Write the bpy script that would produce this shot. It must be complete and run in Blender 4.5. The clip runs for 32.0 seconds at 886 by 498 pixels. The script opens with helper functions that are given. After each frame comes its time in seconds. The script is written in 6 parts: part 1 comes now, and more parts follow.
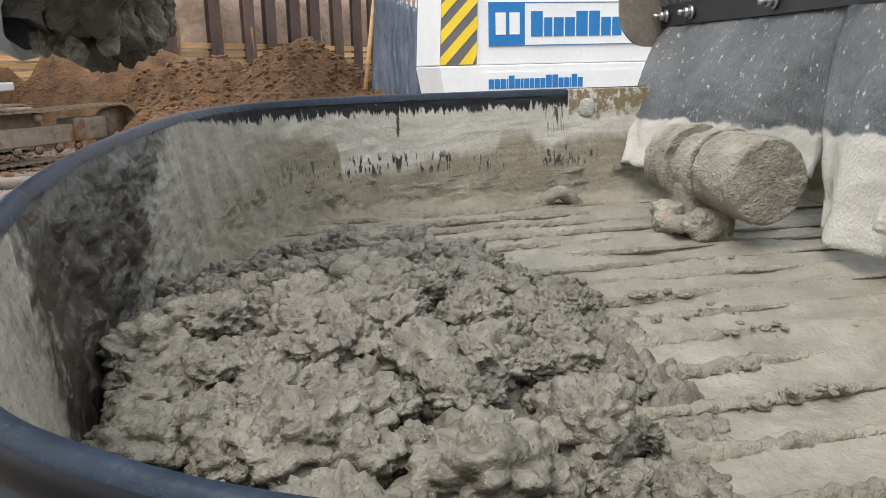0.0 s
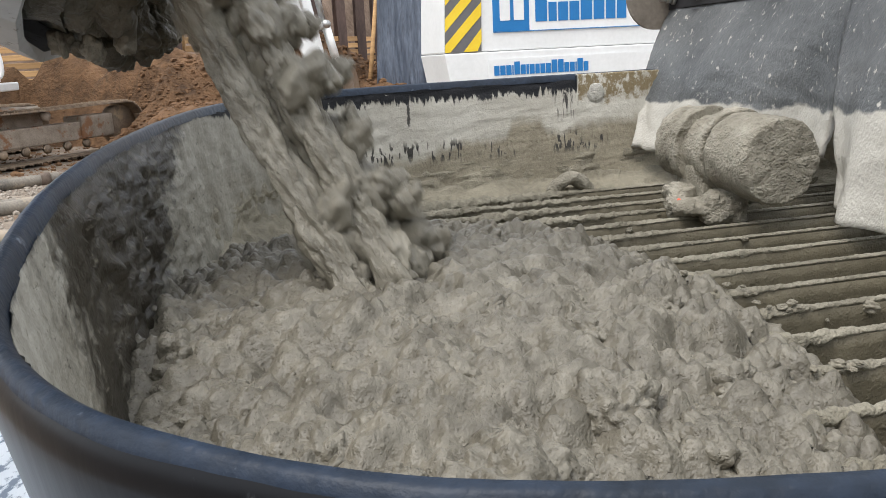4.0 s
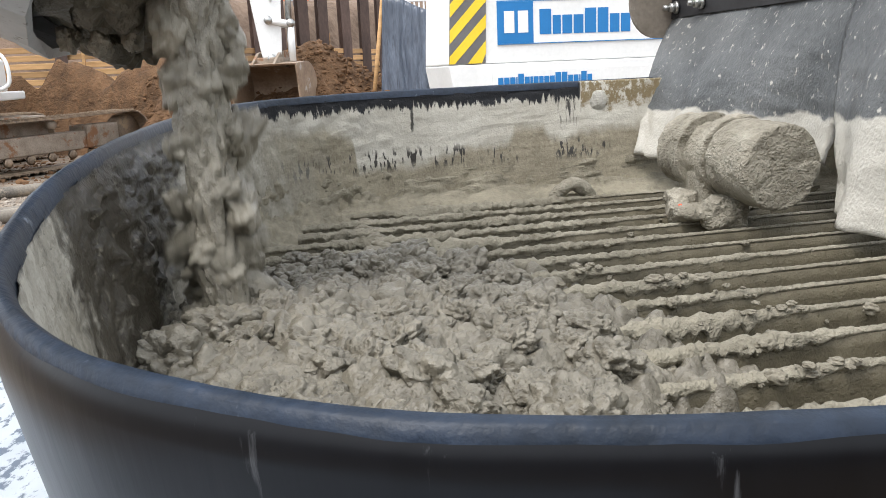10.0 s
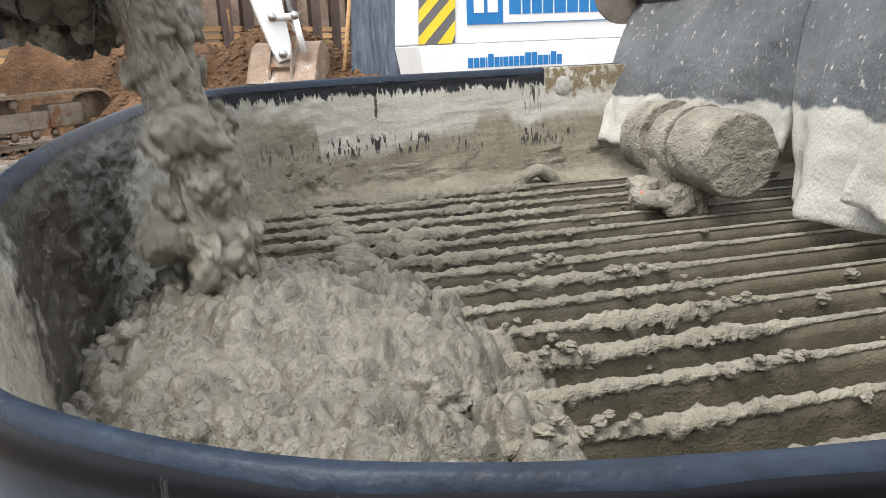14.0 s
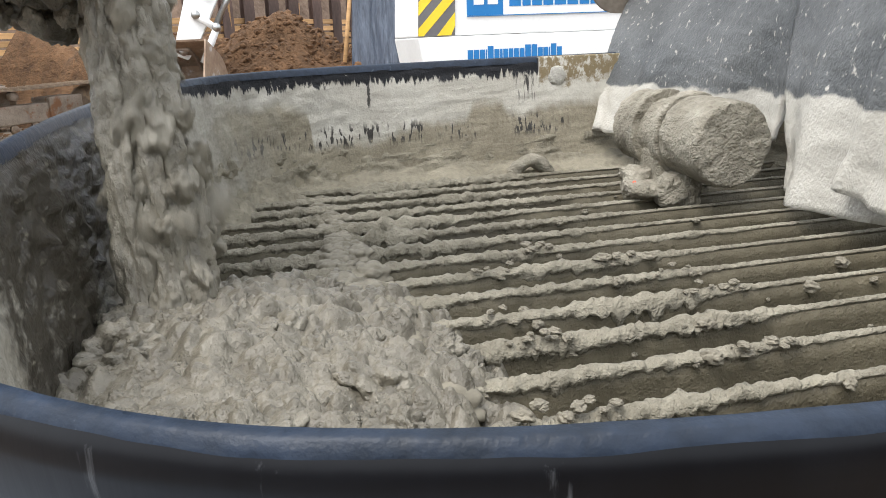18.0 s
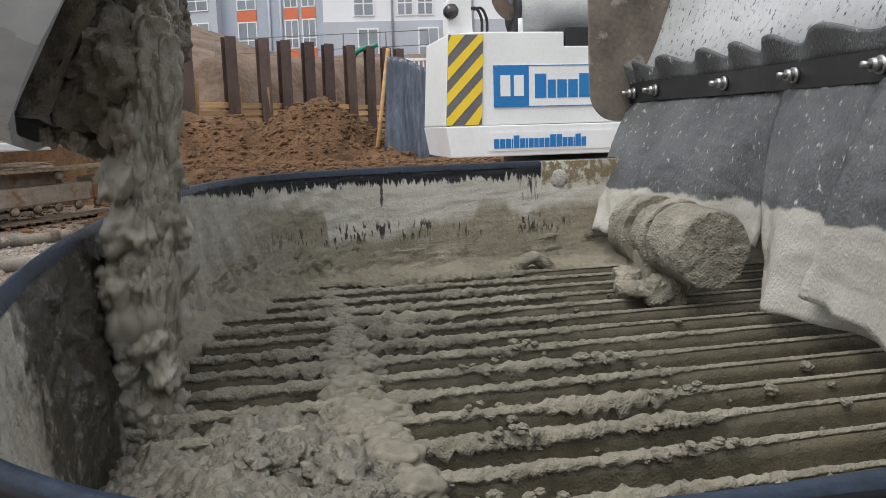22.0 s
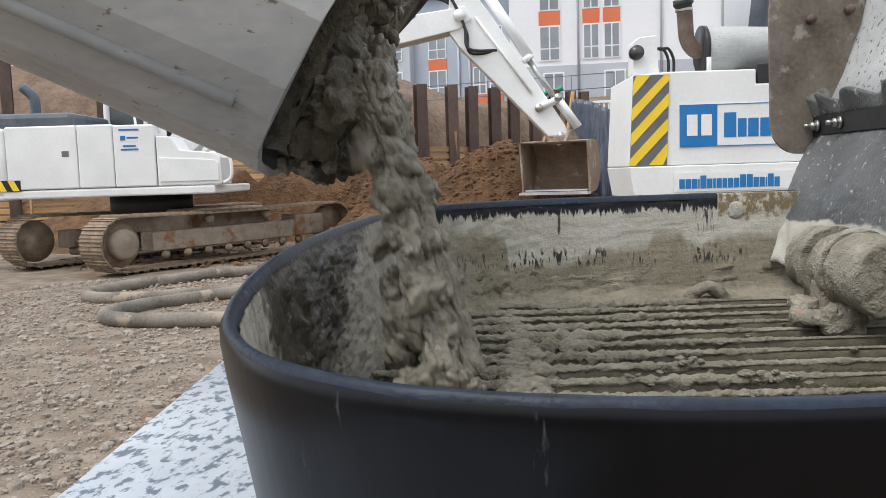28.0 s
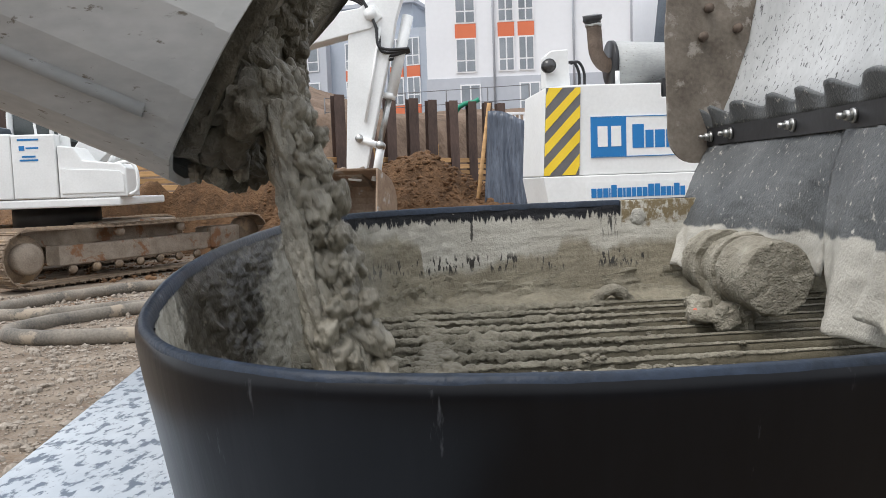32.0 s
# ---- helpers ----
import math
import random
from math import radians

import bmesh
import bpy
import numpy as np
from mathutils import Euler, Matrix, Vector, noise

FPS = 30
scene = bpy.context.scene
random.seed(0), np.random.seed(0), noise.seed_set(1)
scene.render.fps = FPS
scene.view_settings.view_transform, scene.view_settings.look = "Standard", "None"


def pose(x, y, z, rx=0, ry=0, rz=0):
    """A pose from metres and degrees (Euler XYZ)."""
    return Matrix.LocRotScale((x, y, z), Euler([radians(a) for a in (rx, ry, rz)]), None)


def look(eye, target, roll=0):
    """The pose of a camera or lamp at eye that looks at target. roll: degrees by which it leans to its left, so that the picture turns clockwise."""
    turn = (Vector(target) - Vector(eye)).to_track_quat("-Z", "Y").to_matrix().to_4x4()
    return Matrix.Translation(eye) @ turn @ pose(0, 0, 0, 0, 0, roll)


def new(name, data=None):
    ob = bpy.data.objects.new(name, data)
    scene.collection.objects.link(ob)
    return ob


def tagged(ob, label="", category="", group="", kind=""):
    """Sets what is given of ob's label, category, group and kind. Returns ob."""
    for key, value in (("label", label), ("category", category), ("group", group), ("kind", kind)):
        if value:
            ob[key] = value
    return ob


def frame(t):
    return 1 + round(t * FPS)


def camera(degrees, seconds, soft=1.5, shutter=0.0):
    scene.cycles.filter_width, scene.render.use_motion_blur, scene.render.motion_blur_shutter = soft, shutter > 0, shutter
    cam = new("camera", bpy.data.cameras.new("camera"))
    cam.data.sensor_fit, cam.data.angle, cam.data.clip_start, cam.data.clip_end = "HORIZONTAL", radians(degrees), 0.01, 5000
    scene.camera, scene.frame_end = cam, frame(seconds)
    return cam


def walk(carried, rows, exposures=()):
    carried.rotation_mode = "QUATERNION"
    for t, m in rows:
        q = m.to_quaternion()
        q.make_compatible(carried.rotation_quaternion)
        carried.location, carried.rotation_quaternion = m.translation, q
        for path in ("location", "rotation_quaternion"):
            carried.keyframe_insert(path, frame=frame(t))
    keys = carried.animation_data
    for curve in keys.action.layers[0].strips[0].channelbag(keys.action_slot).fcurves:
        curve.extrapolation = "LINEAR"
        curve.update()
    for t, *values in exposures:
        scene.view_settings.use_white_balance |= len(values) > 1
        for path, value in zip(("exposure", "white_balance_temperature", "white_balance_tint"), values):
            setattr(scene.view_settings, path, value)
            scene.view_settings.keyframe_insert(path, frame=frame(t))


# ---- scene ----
cam = camera(58.2, 32.0, soft=0.65, shutter=0.1)
PATH = [
    (0, (0.214, 0.135, 1.455), (0.355, 2.081, 1.016), -1.4),
    (0.5, (0.217, 0.139, 1.454), (0.371, 2.083, 1.012), -1.6),
    (1, (0.212, 0.132, 1.457), (0.351, 2.079, 1.024), -2.7),
    (1.5, (0.204, 0.122, 1.45), (0.324, 2.07, 1.011), -3.9),
    (2, (0.21, 0.128, 1.449), (0.32, 2.074, 1.001), -4.0),
    (2.5, (0.217, 0.13, 1.457), (0.321, 2.075, 1.0), -3.3),
    (3, (0.218, 0.13, 1.457), (0.344, 2.072, 0.993), -3.1),
    (3.5, (0.214, 0.128, 1.455), (0.34, 2.068, 0.986), -3.3),
    (4, (0.203, 0.125, 1.458), (0.321, 2.066, 0.991), -3.0),
    (4.5, (0.197, 0.122, 1.455), (0.305, 2.07, 1.016), -3.0),
    (6.5, (0.201, 0.126, 1.448), (0.301, 2.074, 1.009), -2.7),
    (7, (0.201, 0.126, 1.448), (0.3, 2.073, 1.002), -2.8),
    (7.5, (0.198, 0.126, 1.446), (0.294, 2.073, 0.997), -2.7),
    (8, (0.2, 0.12, 1.449), (0.299, 2.067, 1.001), -2.7),
    (8.5, (0.204, 0.116, 1.448), (0.301, 2.063, 1.002), -2.8),
    (9, (0.206, 0.119, 1.444), (0.3, 2.066, 0.997), -2.9),
    (9.5, (0.206, 0.121, 1.442), (0.314, 2.068, 0.999), -2.6),
    (10, (0.203, 0.115, 1.443), (0.316, 2.064, 1.007), -2.5),
    (10.5, (0.206, 0.123, 1.443), (0.329, 2.072, 1.012), -2.3),
    (11, (0.212, 0.128, 1.446), (0.34, 2.077, 1.014), -2.5),
    (11.5, (0.219, 0.13, 1.45), (0.37, 2.076, 1.012), -3.1),
    (12, (0.225, 0.134, 1.461), (0.411, 2.074, 1.012), -3.0),
    (12.5, (0.225, 0.129, 1.462), (0.411, 2.063, 0.986), -2.5),
    (13, (0.222, 0.123, 1.461), (0.406, 2.055, 0.978), -2.4),
    (13.5, (0.218, 0.12, 1.46), (0.4, 2.051, 0.973), -2.5),
    (14, (0.219, 0.118, 1.458), (0.398, 2.049, 0.969), -2.4),
    (14.5, (0.219, 0.126, 1.454), (0.398, 2.056, 0.963), -2.4),
    (16.5, (0.214, 0.12, 1.455), (0.394, 2.049, 0.957), -2.1),
    (17, (0.214, 0.122, 1.454), (0.393, 2.051, 0.954), -2.2),
    (17.5, (0.21, 0.112, 1.451), (0.394, 2.04, 0.95), -2.1),
    (18, (0.236, 0.119, 1.449), (0.411, 2.046, 0.944), -2.3),
    (18.5, (0.24, 0.124, 1.458), (0.347, 2.054, 0.943), -2.7),
    (19, (0.239, 0.107, 1.458), (0.338, 2.033, 0.931), -2.5),
    (19.5, (0.252, 0.086, 1.468), (0.346, 2.012, 0.938), -2.5),
    (20, (0.277, 0.062, 1.492), (0.367, 1.997, 0.993), -2.7),
    (20.5, (0.283, 0.028, 1.505), (0.352, 1.994, 1.141), -3.1),
    (21, (0.271, 0.009, 1.507), (0.333, 1.983, 1.191), -3.1),
    (21.5, (0.264, 0.009, 1.501), (0.33, 1.988, 1.216), -2.6),
    (22, (0.282, 0.023, 1.494), (0.391, 1.997, 1.189), -1.6),
    (22.5, (0.289, 0.03, 1.48), (0.468, 1.978, 1.065), -1.3),
    (23, (0.28, 0.007, 1.482), (0.435, 1.957, 1.064), -1.8),
    (23.5, (0.269, 0.011, 1.486), (0.161, 1.968, 1.084), -2.7),
    (24, (0.27, 0.0, 1.478), (-0.191, 1.924, 1.186), -3.1),
    (24.5, (0.253, -0.041, 1.467), (-0.321, 1.865, 1.28), -3.4),
    (25, (0.226, -0.104, 1.465), (-0.183, 1.845, 1.282), -2.5),
    (25.5, (0.257, -0.146, 1.474), (-0.021, 1.825, 1.28), -2.2),
    (27.5, (0.291, -0.081, 1.465), (-0.057, 1.879, 1.271), -1.4),
    (28, (0.295, -0.104, 1.472), (-0.045, 1.858, 1.286), -1.8),
    (28.5, (0.301, -0.124, 1.469), (0.133, 1.862, 1.302), -1.8),
    (29, (0.301, -0.132, 1.467), (0.168, 1.856, 1.299), -1.7),
    (29.5, (0.304, -0.125, 1.465), (0.17, 1.864, 1.297), -1.8),
    (30, (0.307, -0.118, 1.466), (0.171, 1.87, 1.297), -1.9),
    (30.5, (0.306, -0.122, 1.463), (0.168, 1.866, 1.293), -1.9),
    (31, (0.306, -0.127, 1.462), (0.162, 1.861, 1.292), -1.8),
    (31.5, (0.311, -0.132, 1.467), (0.164, 1.855, 1.298), -1.9),
    (32, (0.311, -0.145, 1.467), (0.171, 1.843, 1.301), -2.0),
]
EXPOSURE = [(0, 0.75), (1, 0.62), (2, 0.77), (4, 0.77), (7, 0.95), (10, 1.02), (13, 1.05), (18, 1.10), (19.8, 1.19), (20.4, 0.82), (21, 0.50), (21.5, 0.27), (22, 0.30), (22.5, 0.82), (23, 1.16), (23.5, 0.82), (24, 0.47), (25, 0.24), (28, 0.48), (29, 0.42), (31, 0.53), (32, 0.47)]
walk(cam, [(t, look(eye, target, roll)) for t, eye, target, roll in PATH], EXPOSURE)

# ---- light ----
world = bpy.data.worlds.new("world")
scene.world = world
world.use_nodes = True
wn = world.node_tree.nodes
sky = wn.new("ShaderNodeTexSky")
sky.sky_type, sky.sun_disc = "NISHITA", False
sky.sun_elevation, sky.sun_rotation = radians(62), radians(228)
sky.air_density, sky.dust_density, sky.ozone_density = 1.0, 6.0, 1.0
wash = wn.new("ShaderNodeMixRGB")
wash.inputs[0].default_value = 0.8
wash.inputs[2].default_value = (8.6, 9.0, 9.6, 1)
world.node_tree.links.new(sky.outputs[0], wash.inputs[1])
world.node_tree.links.new(wash.outputs[0], wn["Background"].inputs[0])
wn["Background"].inputs[1].default_value = 0.118
sun_data = bpy.data.lights.new("sun", "SUN")
sun_data.energy, sun_data.angle, sun_data.color = 1.4, radians(30), (1.0, 0.99, 0.98)
sun = new("sun", sun_data)
sun.matrix_basis = look((-3.5, -3.2, 9), (0, 0, 0))


# ---- materials ----
def material(name, dark, light, scale=8.0, rough=0.7, bump=0.2, fine=60.0, metal=0.0, stain=None, stain_scale=2.0,
             stain_at=0.55, island=0.0, stretch=(1, 1, 1), distance=0.01, spec=0.4, grit=0.0, clods=0.0):
    """Two tones in large patches and fine grain, an optional third tone in stains, and relief at two sizes."""
    m = bpy.data.materials.new(name)
    m.use_nodes = True
    n, l = m.node_tree.nodes, m.node_tree.links
    b = n["Principled BSDF"]
    co = n.new("ShaderNodeTexCoord")
    mp = n.new("ShaderNodeMapping")
    mp.inputs["Scale"].default_value = stretch
    l.new(co.outputs["Object"], mp.inputs[0])
    big, small = n.new("ShaderNodeTexNoise"), n.new("ShaderNodeTexNoise")
    big.inputs["Scale"].default_value, big.inputs["Detail"].default_value = scale, 6
    small.inputs["Scale"].default_value, small.inputs["Detail"].default_value = fine, 4
    for t in (big, small):
        l.new(mp.outputs[0], t.inputs["Vector"])
    add = n.new("ShaderNodeMath")
    add.operation = "MULTIPLY_ADD"
    add.inputs[1].default_value = 0.5
    l.new(small.outputs[0], add.inputs[0])
    l.new(big.outputs[0], add.inputs[2])
    ramp = n.new("ShaderNodeMapRange")
    ramp.inputs[1].default_value, ramp.inputs[2].default_value = 0.5, 1.0
    l.new(add.outputs[0], ramp.inputs[0])
    mix = n.new("ShaderNodeMixRGB")
    mix.inputs[1].default_value, mix.inputs[2].default_value = (*dark, 1), (*light, 1)
    l.new(ramp.outputs[0], mix.inputs[0])
    out = mix.outputs[0]
    if stain:
        st = n.new("ShaderNodeTexNoise")
        st.inputs["Scale"].default_value, st.inputs["Detail"].default_value, st.inputs["Roughness"].default_value = stain_scale, 8, 0.65
        l.new(mp.outputs[0], st.inputs["Vector"])
        sr = n.new("ShaderNodeMapRange")
        sr.inputs[1].default_value, sr.inputs[2].default_value = stain_at, stain_at + 0.06
        l.new(st.outputs[0], sr.inputs[0])
        sm = n.new("ShaderNodeMixRGB")
        sm.inputs[2].default_value = (*stain, 1)
        l.new(sr.outputs[0], sm.inputs[0])
        l.new(out, sm.inputs[1])
        out = sm.outputs[0]
    if island:
        info = n.new("ShaderNodeObjectInfo")
        hsv = n.new("ShaderNodeHueSaturation")
        mr = n.new("ShaderNodeMapRange")
        mr.inputs[3].default_value, mr.inputs[4].default_value = 1 - island, 1 + island
        l.new(info.outputs["Random"], mr.inputs[0])
        l.new(mr.outputs[0], hsv.inputs["Value"])
        l.new(out, hsv.inputs["Color"])
        out = hsv.outputs[0]
    l.new(out, b.inputs["Base Color"])
    b.inputs["Roughness"].default_value, b.inputs["Metallic"].default_value = rough, metal
    b.inputs["Specular IOR Level"].default_value = spec
    if bump:
        bp = n.new("ShaderNodeBump")
        bp.inputs["Strength"].default_value, bp.inputs["Distance"].default_value = bump, distance
        height = add.outputs[0]
        if grit:
            gt, ga = n.new("ShaderNodeTexNoise"), n.new("ShaderNodeMath")
            gt.inputs["Scale"].default_value, gt.inputs["Detail"].default_value = grit, 3
            l.new(mp.outputs[0], gt.inputs["Vector"])
            ga.operation = "MULTIPLY_ADD"
            ga.inputs[1].default_value = 0.32
            l.new(gt.outputs[0], ga.inputs[0])
            l.new(height, ga.inputs[2])
            height = ga.outputs[0]
        for size, amount in ((clods, 0.2), (clods * 2.1, 0.14)) if clods else ():
            vo, va = n.new("ShaderNodeTexVoronoi"), n.new("ShaderNodeMath")
            vo.inputs["Scale"].default_value = size
            l.new(mp.outputs[0], vo.inputs["Vector"])
            va.operation = "MULTIPLY_ADD"
            va.inputs[1].default_value = amount
            # scattered round grains of uneven height
            dot, sq = n.new("ShaderNodeMapRange"), n.new("ShaderNodeMath")
            dot.interpolation_type = "SMOOTHSTEP"
            dot.inputs[1].default_value, dot.inputs[2].default_value = 0.42, 0.05
            sq.operation = "MULTIPLY"
            l.new(vo.outputs["Distance"], dot.inputs[0])
            l.new(dot.outputs[0], sq.inputs[0])
            l.new(vo.outputs["Color"], sq.inputs[1])
            l.new(sq.outputs[0], va.inputs[0])
            l.new(height, va.inputs[2])
            height = va.outputs[0]
        l.new(height, bp.inputs["Height"])
        l.new(bp.outputs[0], b.inputs["Normal"])
    return m


WET = material("wet_concrete", (0.094, 0.084, 0.063), (0.23, 0.21, 0.166), 26, 0.42, 1.0, 85, distance=0.006, grit=230, clods=165)
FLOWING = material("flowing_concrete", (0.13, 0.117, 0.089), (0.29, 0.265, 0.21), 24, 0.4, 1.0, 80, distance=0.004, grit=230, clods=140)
SLUMP = material("slumped_concrete", (0.090, 0.080, 0.060), (0.21, 0.191, 0.15), 24, 0.42, 1.0, 85, distance=0.005, grit=240, clods=165)
POOL = material("level_concrete", (0.171, 0.154, 0.118), (0.294, 0.271, 0.218), 12, 0.42, 1.0, 80, distance=0.004, grit=240, clods=120)
FILLET = material("smeared_concrete", (0.15, 0.133, 0.096), (0.30, 0.27, 0.20), 10, 0.65, 1.0, 80, distance=0.006, grit=300, clods=120)
# caked bar sides, their tone lowered for the shade between the bars
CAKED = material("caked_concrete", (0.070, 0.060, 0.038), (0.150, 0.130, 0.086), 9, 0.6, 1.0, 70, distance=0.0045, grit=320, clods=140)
# wet concrete at the chute mouth, darkened in colour for the shade there
CLOTTED_SHADED = material("shaded_clotted_concrete", (0.06, 0.052, 0.037), (0.155, 0.137, 0.10), 14, 0.5, 1.0, 80, distance=0.008, grit=260, clods=105)
MUD = material("thick_concrete_crust", (0.175, 0.157, 0.118), (0.385, 0.355, 0.287), 16, 0.85, 1.0, 85, distance=0.014, grit=260, clods=130)
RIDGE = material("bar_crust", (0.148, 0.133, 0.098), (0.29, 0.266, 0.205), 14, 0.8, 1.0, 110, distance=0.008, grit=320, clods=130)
CLOD = material("stuck_clod", (0.125, 0.111, 0.082), (0.27, 0.246, 0.19), 14, 0.75, 0.8, 60, distance=0.003)
CRUST = material("dried_concrete", (0.37, 0.355, 0.31), (0.64, 0.62, 0.56), 10, 0.85, 1.0, 140, distance=0.006, grit=360, clods=110)
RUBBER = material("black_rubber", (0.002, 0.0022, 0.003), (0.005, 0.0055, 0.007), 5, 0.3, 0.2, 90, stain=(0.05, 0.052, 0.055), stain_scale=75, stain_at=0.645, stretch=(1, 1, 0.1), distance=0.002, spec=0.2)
# pale worn spots; the blue base holds the sheen of the sky
LIP = material("worn_sheen_lip", (0.004, 0.008, 0.014), (0.022, 0.035, 0.06), 9, 0.45, 0.7, 130, stain=(0.12, 0.14, 0.17), stain_scale=40, stain_at=0.635, distance=0.003, spec=0.28)
STEEL = material("grey_steel", (0.30, 0.31, 0.305), (0.47, 0.475, 0.465), 5, 0.5, 0.25, 60, stain=(0.15, 0.135, 0.11), stain_scale=70, stain_at=0.62, stretch=(0.45, 1, 1), distance=0.003)
RUST = material("rusty_steel", (0.075, 0.055, 0.042), (0.17, 0.125, 0.095), 7, 0.75, 0.4, 60, stain=(0.22, 0.19, 0.155), stain_scale=8, stain_at=0.6, distance=0.003)
PLATE = material("splashed_brown_steel", (0.11, 0.09, 0.07), (0.25, 0.215, 0.175), 9, 0.75, 0.5, 90, stain=(0.33, 0.30, 0.26), stain_scale=14, stain_at=0.58, distance=0.004, grit=200)
WHITE = material("white_paint", (0.70, 0.71, 0.70), (0.82, 0.83, 0.82), 1.5, 0.35, 0.03, 30, stain=(0.6, 0.58, 0.54), stain_scale=3, stain_at=0.68)
BLUE = material("blue_vinyl", (0.015, 0.16, 0.42), (0.02, 0.19, 0.48), 3, 0.4, 0.02)
YELLOW = material("yellow_vinyl", (0.80, 0.56, 0.03), (0.88, 0.64, 0.05), 5, 0.45, 0.02)
GREY = material("grey_vinyl", (0.12, 0.12, 0.125), (0.16, 0.16, 0.165), 5, 0.5, 0.02)
BLACK = material("black_plastic", (0.012, 0.012, 0.013), (0.03, 0.03, 0.032), 5, 0.45, 0.1)
DARKBLUE = material("dark_grey_paint", (0.06, 0.072, 0.09), (0.11, 0.128, 0.15), 4, 0.45, 0.05)
TRACK = material("track_steel", (0.14, 0.103, 0.072), (0.33, 0.25, 0.175), 6, 0.7, 0.5, 50, stain=(0.33, 0.24, 0.15), stain_scale=4, stain_at=0.56)
FRAME = material("muddy_steel", (0.20, 0.16, 0.12), (0.36, 0.30, 0.24), 5, 0.75, 0.4, 40, stain=(0.22, 0.11, 0.055), stain_scale=3, stain_at=0.55)
BEAM = material("rusty_beam", (0.055, 0.037, 0.032), (0.13, 0.085, 0.068), 4, 0.7, 0.3, 30, island=0.25, stretch=(1, 1, 0.3))
WOOD = material("lagging_wood", (0.30, 0.17, 0.07), (0.55, 0.34, 0.16), 3, 0.8, 0.3, 30, island=0.3, stretch=(0.3, 1, 3))
SOIL = material("brown_soil", (0.060, 0.032, 0.015), (0.20, 0.110, 0.054), 2.4, 0.95, 1.0, 14, stain=(0.25, 0.16, 0.09), stain_scale=9, stain_at=0.66, distance=0.10, grit=40, clods=9)
CRUMB = material("soil_clod", (0.07, 0.037, 0.018), (0.21, 0.115, 0.056), 9, 0.95, 0.4, 40, distance=0.01)
BANK = material("earth_bank", (0.095, 0.063, 0.042), (0.22, 0.155, 0.112), 1.2, 0.95, 1.0, 8, distance=0.1)
GRAVEL = material("gravel_ground", (0.105, 0.075, 0.052), (0.29, 0.24, 0.187), 2.6, 0.95, 1.0, 45, stain=(0.16, 0.10, 0.06), stain_scale=0.8, stain_at=0.56, distance=0.03)
STONE = material("gravel_stone", (0.20, 0.165, 0.13), (0.46, 0.405, 0.34), 9, 0.9, 0.5, 60, island=0.25)
HOSE = material("grey_hose", (0.075, 0.07, 0.062), (0.27, 0.235, 0.19), 2.2, 0.75, 0.5, 40, stain=(0.30, 0.25, 0.19), stain_scale=2.5, stain_at=0.55)
TARP = material("dark_tarp", (0.035, 0.045, 0.065), (0.12, 0.145, 0.19), 3, 0.28, 0.5, 12, stretch=(4, 4, 0.4), distance=0.04, spec=0.6)
RENDERW = material("white_render", (0.72, 0.73, 0.75), (0.78, 0.79, 0.81), 0.3, 0.9, 0.05, 4)
RENDERG = material("grey_render", (0.42, 0.44, 0.48), (0.48, 0.50, 0.54), 0.3, 0.9, 0.05, 4)
RENDERB = material("blue_grey_render", (0.36, 0.40, 0.46), (0.42, 0.46, 0.52), 0.3, 0.9, 0.05, 4)
ORANGE = material("orange_panel", (0.60, 0.15, 0.07), (0.68, 0.19, 0.09), 0.5, 0.7, 0.0)
GLASS = material("window_glass", (0.14, 0.16, 0.18), (0.34, 0.37, 0.40), 0.4, 0.1, 0.0)
WINWHITE = material("window_frame_white", (0.75, 0.75, 0.76), (0.80, 0.80, 0.81), 1, 0.5, 0.0)
CHROME = material("bolt_steel", (0.35, 0.35, 0.34), (0.55, 0.55, 0.53), 20, 0.35, 0.1, metal=0.9)
GREEN = material("green_hose", (0.01, 0.20, 0.12), (0.02, 0.28, 0.17), 3, 0.5, 0.0)
RED = material("red_plastic", (0.75, 0.10, 0.05), (0.85, 0.15, 0.07), 3, 0.5, 0.0)
LENS = material("dark_lens", (0.05, 0.05, 0.05), (0.09, 0.09, 0.09), 3, 0.15, 0.0)


# ---- helpers for shapes ----
def part(name, bm, mat, parent=None, label="", smooth=True):
    me = bpy.data.meshes.new(name)
    if smooth:
        for fc in bm.faces:
            fc.smooth = True
    bm.to_mesh(me)
    bm.free()
    me.materials.append(mat)
    ob = new(name, me)
    if parent:
        ob.parent = parent
    if label:
        ob["label"] = label
    return ob


def shared(name, mesh, parent, m=None):
    ob = new(name, mesh)
    ob.parent = parent
    if m is not None:
        ob.matrix_basis = m
    return ob


def empty(name, m=None):
    ob = new(name)
    if m is not None:
        ob.matrix_basis = m
    return ob


def box(bm, x0, x1, y0, y1, z0, z1, bevel=0.0, m=None):
    vs = bmesh.ops.create_cube(bm, size=1)["verts"]
    for v in vs:
        v.co = Vector(((x0 + x1) / 2 + v.co.x * (x1 - x0), (y0 + y1) / 2 + v.co.y * (y1 - y0), (z0 + z1) / 2 + v.co.z * (z1 - z0)))
    if bevel:
        es = list({e for v in vs for e in v.link_edges})
        made = bmesh.ops.bevel(bm, geom=es, offset=bevel, segments=2, affect="EDGES", profile=0.5)
        vs = list({v for fc in made["faces"] for v in fc.verts} | {v for v in vs if v.is_valid})
    if m is not None:
        for v in vs:
            v.co = m @ v.co
    return bm


def boxed(x0, x1, y0, y1, z0, z1, bevel=0.0):
    return box(bmesh.new(), x0, x1, y0, y1, z0, z1, bevel)


